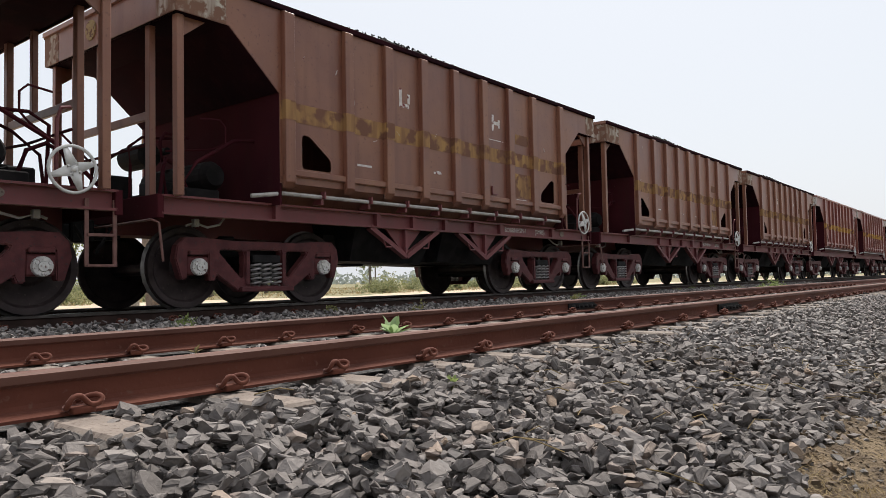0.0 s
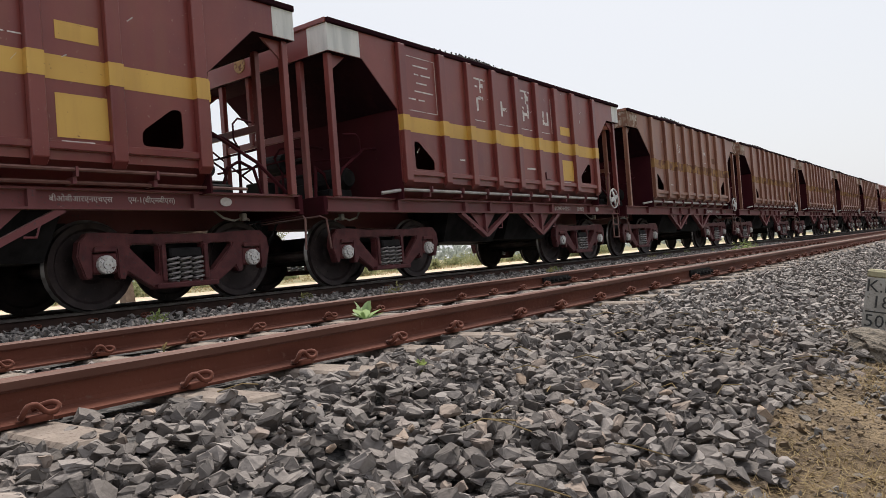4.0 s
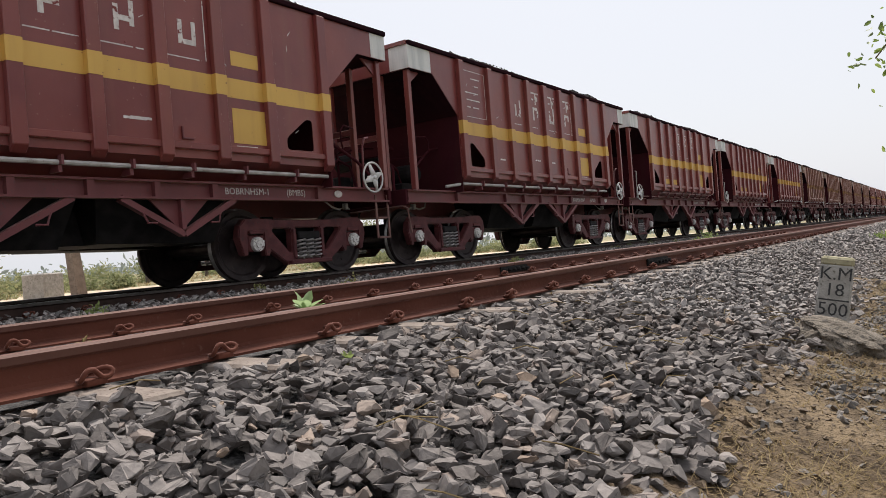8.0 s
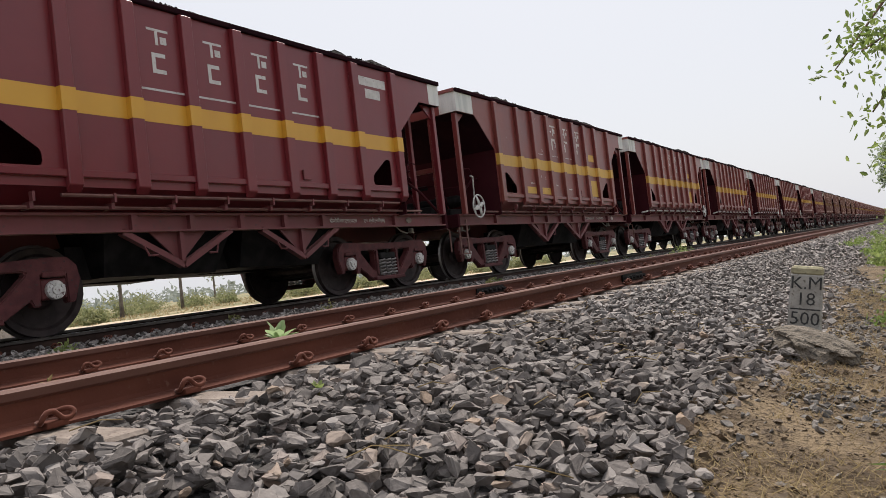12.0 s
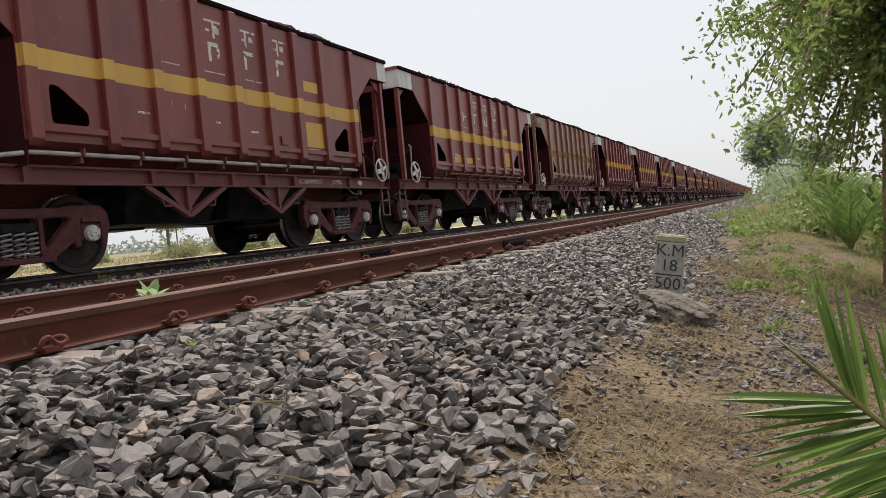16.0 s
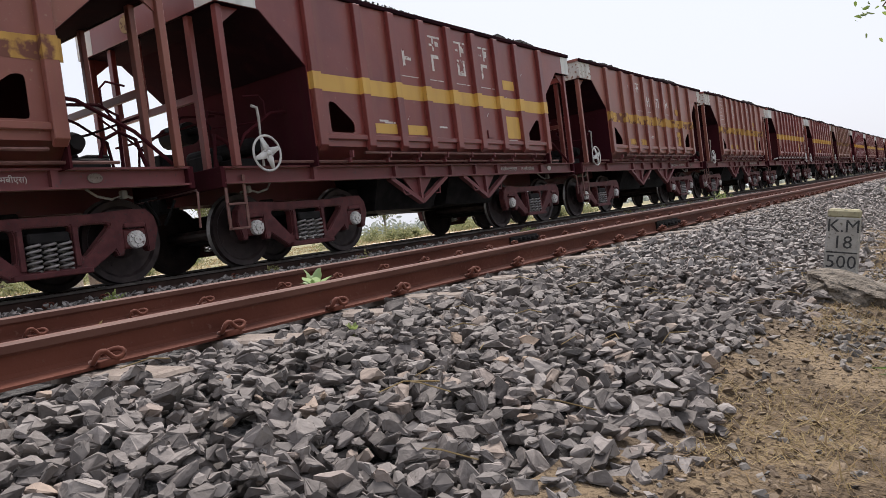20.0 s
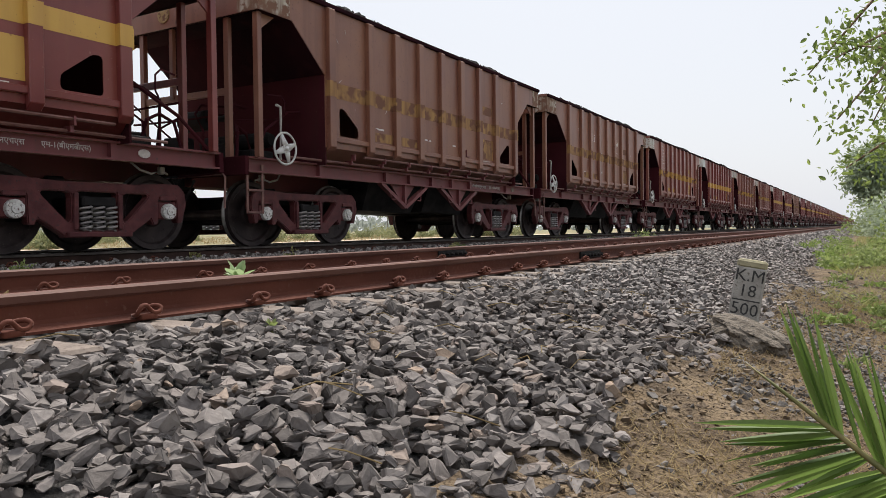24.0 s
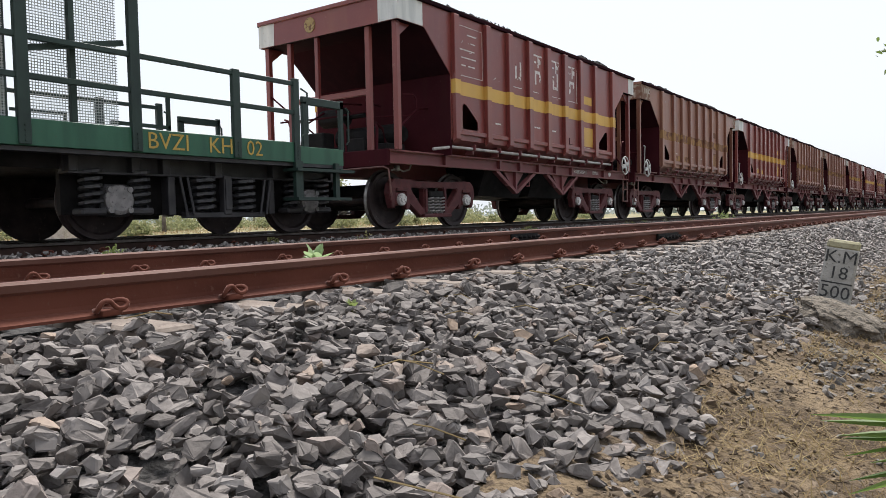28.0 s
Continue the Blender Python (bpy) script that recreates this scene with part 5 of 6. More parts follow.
# ---- crushed stone ----
def stone_shapes(count, seed, chamfer=0.0, cuts=(1, 4), corners=14, flat=15):
    """Broken rock: a lump cut by random planes; chamfer breaks its sharp edges."""
    rnd = np.random.RandomState(seed)
    shapes = []
    for _ in range(count):
        bm = bmesh.new()
        pts = rnd.normal(size=(corners, 3))
        pts /= np.linalg.norm(pts, axis=1)[:, None]
        pts *= rnd.uniform(0.72, 1.06, (corners, 1)) * np.array((1.0, rnd.uniform(0.55, 0.92), rnd.uniform(0.32, 0.58)))
        pts = [Vector(p) for p in pts]
        for k in range(rnd.randint(*cuts) + 1):
            for p in pts:
                bm.verts.new(p)
            bmesh.ops.convex_hull(bm, input=bm.verts[:])
            if k:
                n = Vector(rnd.normal(size=3)).normalized()
                reach = max(v.co.dot(n) for v in bm.verts)
                bmesh.ops.bisect_plane(bm, geom=bm.verts[:] + bm.edges[:] + bm.faces[:], plane_co=n * reach * rnd.uniform(0.66, 0.92), plane_no=n, clear_outer=True)
            pts = [v.co.copy() for v in bm.verts if v.link_faces]
            bm.clear()
        for p in pts:
            bm.verts.new(p)
        bmesh.ops.convex_hull(bm, input=bm.verts[:])
        bmesh.ops.delete(bm, geom=[v for v in bm.verts if not v.link_faces], context="VERTS")
        bmesh.ops.remove_doubles(bm, verts=bm.verts[:], dist=0.05)
        bmesh.ops.dissolve_limit(bm, angle_limit=radians(flat), verts=bm.verts[:], edges=bm.edges[:])
        if chamfer:
            bmesh.ops.bevel(bm, geom=bm.edges[:], offset=chamfer * rnd.uniform(0.5, 1.3), segments=1, affect="EDGES", clamp_overlap=True)
            for v in bm.verts:
                v.co += Vector(rnd.normal(size=3)) * 0.034
        bmesh.ops.recalc_face_normals(bm, faces=bm.faces[:])
        bm.verts.index_update()
        shapes.append((np.array([v.co[:] for v in bm.verts]), [[v.index for v in f.verts] for f in bm.faces]))
        bm.free()
    return shapes


STONES = stone_shapes(40, 3, 0.0, (0, 2), 13, 18)
FINE_STONES = stone_shapes(60, 4, 0.10, (1, 3), 13, 18)
CRUMBS = stone_shapes(12, 5, 0.0, (0, 1), 9)


def heap(name, rows, mat, seed, label, shapes=STONES, lean=0.38):
    """Many stones in one mesh; rows: x, y, z, size."""
    rnd = np.random.RandomState(seed)
    verts, faces, base = [], [], 0
    for x, y, z, r in rows:
        v, f = shapes[rnd.randint(len(shapes))]
        yaw, tilt, way = rnd.uniform(0, 3.1416), rnd.normal(0, lean), rnd.uniform(0, 6.283)
        q = np.array((math.cos(yaw) * math.cos(tilt), math.cos(yaw) * math.sin(tilt) * math.cos(way) - math.sin(yaw) * math.sin(tilt) * math.sin(way), math.cos(yaw) * math.sin(tilt) * math.sin(way) + math.sin(yaw) * math.sin(tilt) * math.cos(way), math.sin(yaw) * math.cos(tilt)))
        q /= np.linalg.norm(q)
        a, b, c, d = q
        m = np.array(((1 - 2 * (c * c + d * d), 2 * (b * c - a * d), 2 * (b * d + a * c)), (2 * (b * c + a * d), 1 - 2 * (b * b + d * d), 2 * (c * d - a * b)), (2 * (b * d - a * c), 2 * (c * d + a * b), 1 - 2 * (b * b + c * c))))
        verts.append((v * r) @ m.T + (x, y, z))
        faces += [[i + base for i in g] for g in f]
        base += len(v)
    me = bpy.data.meshes.new(name)
    me.from_pydata(np.concatenate(verts).tolist(), [], faces)
    me.materials.append(mat)
    return tagged(new(name, me), label, "stones", kind="stuff")


def toe(x):
    """Where the heaped stones end on the bank."""
    return -1.82 - 0.08 * math.sin(x * 1.3 + 0.8) - 0.06 * math.sin(x * 3.7) - 0.05 * max(0.0, x - 5)


def bed_z(y):
    return float(np.interp(y, (-2.05, -1.72, -1.2, -0.62, -0.2, 2.1, 3.9, 8.2), (-0.46, -0.34, -0.236, -0.112, -0.080, -0.065, -0.09, -0.09)))


clod_earth = stone_material("earth_clods", ((0, (0.078, 0.054, 0.035)), (0.6, (0.140, 0.100, 0.064)), (1, (0.19, 0.14, 0.092))))


def scatter_stones():
    rnd = np.random.RandomState(11)
    rows = []
    # the shoulder before the empty track, two layers deep
    def shoulder(x0, x1, n, r0, r1):
        for _ in range(n):
            x = rnd.uniform(x0, x1)
            t = toe(x)
            y = t + (-0.02 - t) * rnd.rand() - abs(rnd.normal(0, 0.05))
            r = rnd.uniform(r0, r1) * rnd.choice((0.75, 1.0, 1.0, 1.25))
            on_sleeper = min(abs(x - s) for s in SLEEPERS_NEAR) < 0.115 and y > -0.39
            if on_sleeper and rnd.rand() < 0.82:
                continue
            rows.append((x, y, bed_z(y) + rnd.uniform(-0.036, 0.050) - (0.02 if y > -0.3 else 0.0), r))
    shoulder(0.2, 4.6, 6800, 0.029, 0.056)
    heap("ballast_stones", rows, stone_grey, 1, "loose angular grey basalt ballast on the shoulder", FINE_STONES, 0.26)
    rows.clear()
    shoulder(-14.0, -2.0, 2400, 0.040, 0.062)
    shoulder(-2.0, 0.2, 2000, 0.030, 0.050)
    shoulder(4.6, 14.0, 10500, 0.024, 0.042)
    heap("ballast_stones", rows, stone_far, 7, "grey basalt ballast on the shoulder past the kilometre stone")
    rows.clear()
    shoulder(14.0, 34.0, 7000, 0.040, 0.065)
    shoulder(34.0, 75.0, 5000, 0.06, 0.10)
    heap("ballast_stones", rows, stone_far, 2, "grey ballast further along the shoulder, paled for haze", CRUMBS)
    rows.clear()
    for _ in range(5200):   # between the rails of the empty track
        x, y = rnd.uniform(-1, 24), rnd.uniform(0.2, 1.72)
        if min(abs(x - s) for s in SLEEPERS_NEAR) < 0.12:
            continue
        rows.append((x, y, -0.065 + rnd.uniform(-0.02, 0.012), rnd.uniform(0.025, 0.042)))
    for _ in range(9000):   # between the tracks, and under the train
        x, y = rnd.uniform(0, 34), rnd.uniform(1.95, 5.7)
        rows.append((x, y, bed_z(y) + rnd.uniform(-0.01, 0.03), rnd.uniform(0.028, 0.05)))
    for _ in range(5200):   # heaped against the rail of the train's track
        x, y = rnd.uniform(0, 34), rnd.uniform(4.0, 5.58)
        rows.append((x, y, -0.045 + rnd.uniform(-0.03, 0.04) * min(1.0, (y - 3.9) / 0.6), rnd.uniform(0.028, 0.05)))
    for _ in range(2500):
        x, y = rnd.uniform(0, 30), rnd.uniform(5.8, 8.6)
        rows.append((x, y, -0.09 + rnd.uniform(-0.02, 0.02), rnd.uniform(0.03, 0.05)))
    heap("ballast_stones", rows, stone_far, 3, "grey ballast between the tracks")
    rows.clear()
    for _ in range(520):    # strays on the bank
        x = rnd.uniform(0.2, 12)
        y = toe(x) - abs(rnd.normal(0, 0.35)) - 0.02
        rows.append((x, y, ground_z(x, y) + lumps(x, y) + rnd.uniform(-0.006, 0.006), rnd.uniform(0.012, 0.035)))
    for _ in range(4200):   # small chips washed down the bank past the milestone
        x = rnd.uniform(4.4, 10)
        y = rnd.uniform(-3.4, -1.95)
        if rnd.rand() < 0.35 + 0.5 * noise.noise(Vector((x * 0.9, y * 1.3, 5))):
            rows.append((x, y, ground_z(x, y) + lumps(x, y) + rnd.uniform(-0.006, 0.006), rnd.uniform(0.014, 0.038)))
    for _ in range(3000):   # a drift of them below the mortar lump
        x, y = rnd.uniform(3.4, 6.5), rnd.uniform(-2.75, -1.95)
        if rnd.rand() < 0.30 + 0.9 * noise.noise(Vector((x * 1.0, y * 2.2, 25))):
            rows.append((x, y, ground_z(x, y) + lumps(x, y) + rnd.uniform(-0.006, 0.008), rnd.uniform(0.013, 0.034)))
    for _ in range(3600):   # and lower down, behind the young palm
        x, y = rnd.uniform(2.3, 5.4), rnd.uniform(-3.6, -2.3)
        if rnd.rand() < 0.25 + 0.8 * noise.noise(Vector((x * 1.1, y * 1.6, 15))):
            rows.append((x, y, ground_z(x, y) + lumps(x, y) + rnd.uniform(-0.006, 0.004), rnd.uniform(0.010, 0.030)))
    heap("stray_stones", rows, stone_chip, 4, "stray stones and chips strewn over the dry bank")


scatter_stones()


def loose_stones():
    """The stones nearest to the eye, each an object."""
    rnd = random.Random(8)
    pile = thing("ballast_heap", pose(0, 0, 0), "angular grey ballast stones lying loose on the shoulder", "stones")
    shapes = []
    for v, f in FINE_STONES[:16]:
        me = bpy.data.meshes.new("stone")
        me.from_pydata(v.tolist(), [], f)
        me.materials.append(stone_one)
        shapes.append(me)
    for _ in range(290):
        x = rnd.uniform(0.5, 3.4)
        t = toe(x)
        y = rnd.uniform(t + 0.02, -0.5)
        r = rnd.uniform(0.030, 0.050)
        s = new("stone", rnd.choice(shapes))
        s.parent = pile
        s.matrix_basis = pose(x, y, bed_z(y) + 0.026 + rnd.uniform(0, 0.02), rnd.gauss(0, 20), rnd.gauss(0, 20), rnd.uniform(0, 360)) @ Matrix.Scale(r, 4)


loose_stones()


# ---- the kilometre stone ----
def make_milestone():
    base = ground_z(5.42, -1.84) + 0.03
    stone = thing("kilometre_stone", pose(5.45, -1.80, base - 0.02, 0, 9.5, -86), "grey concrete kilometre stone with a faded yellow top and black lettering", "milestone")
    bm = boxes((-0.105, 0.105, -0.045, 0.045, -0.1, 0.39), bevel=0.012)
    for v in bm.verts:
        if v.co.z > 0.3:
            v.co.x *= 0.92
    part("stone_body", bm, post_concrete, stone)
    bm = boxes((-0.098, 0.098, -0.0455, 0.0455, 0.38, 0.438), bevel=0.014)
    part("yellow_top", bm, post_yellow, stone, "faded yellow painted top")
    for text, size, z in (("K.M", 0.118, 0.325), ("18", 0.118, 0.220), ("500", 0.122, 0.090)):
        ob = put("lettering", lettering(text, size, letter_black, depth=0.0015), stone, pose(0, -0.0462, z))
    part("painted_line", boxes((-0.09, 0.09, -0.0475, -0.045, 0.151, 0.160)), letter_black, stone)
    # a lump of old mortar at its foot
    bm = bmesh.new()
    bmesh.ops.create_icosphere(bm, subdivisions=4, radius=1.0)
    for v in bm.verts:
        n = noise.noise(v.co * 2.3) * 0.22 + noise.noise(v.co * 7) * 0.09 + noise.noise(v.co * 17) * 0.05
        v.co *= 1 + n
        v.co = Vector((math.copysign(abs(v.co.x) ** 0.85, v.co.x) * 0.27, math.copysign(abs(v.co.y) ** 0.8, v.co.y) * 0.235, math.copysign(abs(v.co.z) ** 0.7, v.co.z) * 0.085))
    lump = new("mortar_lump", mesh_of(bm, "mortar_lump", lump_concrete))
    lump.matrix_basis = pose(4.78, -1.93, ground_z(4.78, -1.93) + 0.03, 21, 4, -8)
    tagged(lump, "rough grey lump of old mortar on the bank", "concrete lump")


make_milestone()


# ---- plants ----
def leaf_cloud(centres, spread, count, size, rnd, droop=0.3):
    """Folded leaves about centres. Returns vertices and faces."""
    centres = np.asarray(centres)
    pick_ = rnd.randint(len(centres), size=count)
    pos = centres[pick_] + rnd.normal(size=(count, 3)) * spread
    d = rnd.normal(size=(count, 3)) + (0, 0, -droop)
    d /= np.linalg.norm(d, axis=1)[:, None]
    u = np.cross(d, rnd.normal(size=(count, 3)))
    u /= np.linalg.norm(u, axis=1)[:, None]
    n = np.cross(d, u)
    s = size * rnd.uniform(0.6, 1.25, (count, 1))
    side, low = u * s * 0.23 + n * s * 0.06, -n * s * 0.10
    b1, b2 = pos + d * s * 0.28 + side, pos + d * s * 0.68 + side * 0.85 + low * 0.4
    e1, e2 = b1 - 2 * u * s * 0.23, b2 - 1.7 * u * s * 0.23
    verts = np.stack((pos, b1, b2, pos + d * s + low, e2, e1), 1).reshape(-1, 3)
    i = np.arange(count)[:, None] * 6
    faces = np.concatenate((np.concatenate((i, i + 1, i + 2, i + 3), 1), np.concatenate((i, i + 3, i + 4, i + 5), 1)))
    return verts, faces


def make_tree(name, base, height, trunk_r, crown, tips, leaves, leaf_size, mat, wood, label, seed, lean=(0, 0), spread=0.22, low=0.45, droop=0.3, category="tree", more=None):
    """crown: centre offset and radii; limbs run from the trunk to tips inside it."""
    rnd = random.Random(seed)
    tree = thing(name, pose(*base), label, category)
    bm = bmesh.new()
    top = Vector((lean[0], lean[1], height * low))
    pts = [Vector((0, 0, -0.15)), Vector((lean[0] * 0.2, lean[1] * 0.2, height * low * 0.4)), top, Vector((lean[0] * 1.5, lean[1] * 1.5, height * 0.75))]
    tube(bm, pts, [trunk_r * 1.25, trunk_r, trunk_r * 0.85, trunk_r * 0.3], 10)
    (cx, cy, cz), (rx, ry, rz) = crown
    ends = []
    for n in range(tips + (more[2] if more else 0)):
        if n == tips:
            (cx, cy, cz), (rx, ry, rz) = more[:2]
        while True:
            u = Vector((rnd.uniform(-1, 1), rnd.uniform(-1, 1), rnd.uniform(-1, 1)))
            if 0.45 < u.length < 1:
                break
        e = Vector((cx + u.x * rx, cy + u.y * ry, cz + u.z * rz))
        s = pts[1].lerp(pts[3], rnd.uniform(0.35, 1.0))
        mid = s.lerp(e, 0.5) + Vector((0, 0, 0.12 * (e - s).length))
        tube(bm, [s, mid, e], [trunk_r * 0.22, trunk_r * 0.12, trunk_r * 0.04], 5)
        for k in range(5):
            ends.append(mid.lerp(e, 0.25 + 0.19 * k))
    part("trunk", bm, wood, tree, smooth=True)
    rs = np.random.RandomState(seed)
    v, f = leaf_cloud([e[:] for e in ends], spread, leaves, leaf_size, rs, droop)
    crown_ob = new("crown", from_arrays("crown", v, f, mat))
    crown_ob.parent = tree
    return tree


def make_bush(name, base, size, leaves, leaf_size, mat, seed, label, category="bush", group=""):
    rs = np.random.RandomState(seed)
    n = 40
    u = rs.normal(size=(n, 3))
    u /= np.linalg.norm(u, axis=1)[:, None]
    u *= rs.uniform(0.3, 1, (n, 1))
    u[:, 2] = np.abs(u[:, 2])
    cs = u * np.array(size)
    v, f = leaf_cloud(cs, min(size) * 0.16, leaves, leaf_size, rs, 0.0)
    v[:, 2] = np.maximum(v[:, 2], 0.0)
    bush = thing(name, pose(*base), label, category, group)
    crown_ob = new("foliage", from_arrays("foliage", v, f, mat))
    crown_ob.parent = bush
    if name == "weed":
        return bush
    bm = bmesh.new()
    for i in range(6):
        p = cs[i]
        tube(bm, [(0, 0, -0.1), (p[0] * 0.4, p[1] * 0.4, p[2] * 0.5), tuple(p)], [0.02 * size[2], 0.014 * size[2], 0.005 * size[2]], 5)
    part("stem", bm, far_bark, bush)
    return bush


# the tree on the bank, its crown hanging low
make_tree("tree", (9.6, -3.86, ground_z(9.6, -3.86)), 6.5, 0.19, ((-0.2, -1.0, 3.2), (2.9, 2.95, 2.9)), 300, 70000, 0.082, leaf_tree, bark, "leafy roadside tree with pale brown bark on the bank", 21, (0.15, -0.1), 0.13, 0.42, 0.5, more=((-0.5, -0.95, 2.1), (1.3, 1.3, 1.25), 95))
make_tree("tree", (62, -2.9, -0.5), 7.0, 0.14, ((0, 0, 4.5), (1.6, 1.7, 2.5)), 60, 8000, 0.30, leaf_far_haze, far_bark, "tall hazy grey-green tree beside the line", 5, (0.3, 0.2), 0.34, 0.5)
make_tree("tree", (75, -6.5, -0.6), 6.5, 0.2, ((0, 0, 4.0), (2.0, 2.4, 2.2)), 40, 4000, 0.36, leaf_far_haze, far_bark, "hazy grey-green tree beside the line", 6, (0.3, 0.2), 0.36, 0.5)
brnd = random.Random(12)
for i in range(26):
    x = 14 + i * 1.9 + brnd.uniform(-0.8, 0.8)
    y = -3.3 - brnd.uniform(0, 3.8) - 0.018 * x
    h = brnd.uniform(0.5, 1.1) + 0.022 * x
    make_bush("shrub", (x, y, ground_z(x, y)), (h * 0.9, h * 0.8, h), 900, 0.10 + 0.002 * x, leaf_bush if i % 3 else leaf_tree, 100 + i, "green leafy shrub on the bank beside the line", group="shrubs on the bank")
for i in range(30):
    x = 44 + i * 3.2 + brnd.uniform(-1, 1)
    y = -3.2 - brnd.uniform(0, 5.0)
    h = brnd.uniform(1.2, 2.4)
    make_bush("shrub", (x, y, ground_z(x, y)), (h * 1.1, h, h), 500, 0.24, leaf_bush if i % 2 else leaf_far_haze, 700 + i, "green leafy shrub on the bank beside the line", group="shrubs on the bank")
for i in range(9):
    x, y = brnd.uniform(46, 60), -3.0 - brnd.uniform(0, 3.2)
    h = brnd.uniform(1.8, 2.9)
    make_bush("shrub", (x, y, ground_z(x, y)), (h * 0.9, h * 0.8, h), 800, 0.22, leaf_far_haze if i % 3 else leaf_bush, 760 + i, "hazy green shrub beside the line", group="shrubs on the bank")
for i in range(60):
    x = brnd.uniform(12, 36)
    y = -2.0 - brnd.uniform(0, 2.4) - 0.03 * (x - 8)
    make_bush("weed", (x, y, ground_z(x, y)), (0.42, 0.36, 0.2), 240, 0.085, leaf_bush, 160 + i, "low bright green weeds on the bank", "weed", "weeds on the bank")


for i in range(46):
    x = 12.5 + 26 * brnd.random() ** 1.2
    y = -2.2 + brnd.uniform(0.0, 1.0) * min(1.0, (x - 11) / 9)
    make_bush("weed", (x, y, max(ground_z(x, y), bed_z(y))), (0.30, 0.22, 0.12), 80, 0.075, leaf_bush if i % 2 else leaf_tree, 900 + i, "creeping green weeds over the edge of the ballast", "weed", "weeds on the bank")


def random_leaf(name, c1, c2, rough=0.45):
    """As leaf_material, but each object takes its own shade."""
    m = leaf_material(name, c1, c2, rough)
    n, l = m.node_tree.nodes, m.node_tree.links
    l.new(n.new("ShaderNodeObjectInfo").outputs["Random"], next(a for a in n if a.type == "VALTORGB").inputs[0])
    return m


leaf_near = random_leaf("near_palm_leaflets", (0.045, 0.095, 0.015), (0.200, 0.290, 0.075))


def palm_frond(length, leaflet, pairs, seed, arch, mat=leaf_palm):
    """A frond: a rachis that arches along +x, with folded leaflets along both sides."""
    rnd = random.Random(seed)
    bm = bmesh.new()
    pts = [Vector((length * i / 10, 0, arch * math.sin(math.pi * 0.55 * i / 10) * length)) for i in range(11)]
    tube(bm, pts, [0.011 - 0.0008 * i for i in range(11)], 5)
    verts, faces = [], []
    for i in range(pairs):
        t = 0.12 + 0.86 * i / (pairs - 1)
        k = min(int(t * 10), 9)
        p = pts[k].lerp(pts[k + 1], t * 10 - k)
        along = (pts[k + 1] - pts[k]).normalized()
        L = leaflet * (0.55 + 0.45 * math.sin(math.pi * (0.15 + 0.75 * t))) * rnd.uniform(0.85, 1.1)
        for s in (-1, 1):
            d = (along * rnd.uniform(0.75, 1.0) + Vector((0, s * rnd.uniform(0.8, 1.1), rnd.uniform(0.0, 0.45)))).normalized()
            up = d.cross(Vector((0, 0, 1))).cross(d).normalized()
            w = d.cross(up).normalized() * 0.0115
            fold = up * 0.007
            b0 = len(verts)
            for u, wid, drop in ((0, 0.5, 0), (0.35, 1.0, 0), (0.75, 0.75, 0.03), (1.0, 0.05, 0.09)):
                c = p + d * (L * u) - Vector((0, 0, drop * L))
                verts += [c + w * wid + fold, c, c - w * wid + fold]
            for r in range(3):
                a = b0 + 3 * r
                faces += [(a, a + 1, a + 4, a + 3), (a + 1, a + 2, a + 5, a + 4)]
    rach = mesh_of(bm, "rachis", rachis_mat, True)
    blades = from_arrays("foliage", [v[:] for v in verts], faces, mat)
    return rach, blades


def frond_pose(palm, tip, toward, side, length):
    x = Vector(toward).normalized()
    z = x.cross(Vector(side)).normalized()
    m = Matrix((x, z.cross(x), z)).transposed().to_4x4()
    m.translation = Vector(tip) - x * length - palm.matrix_basis.translation
    return m


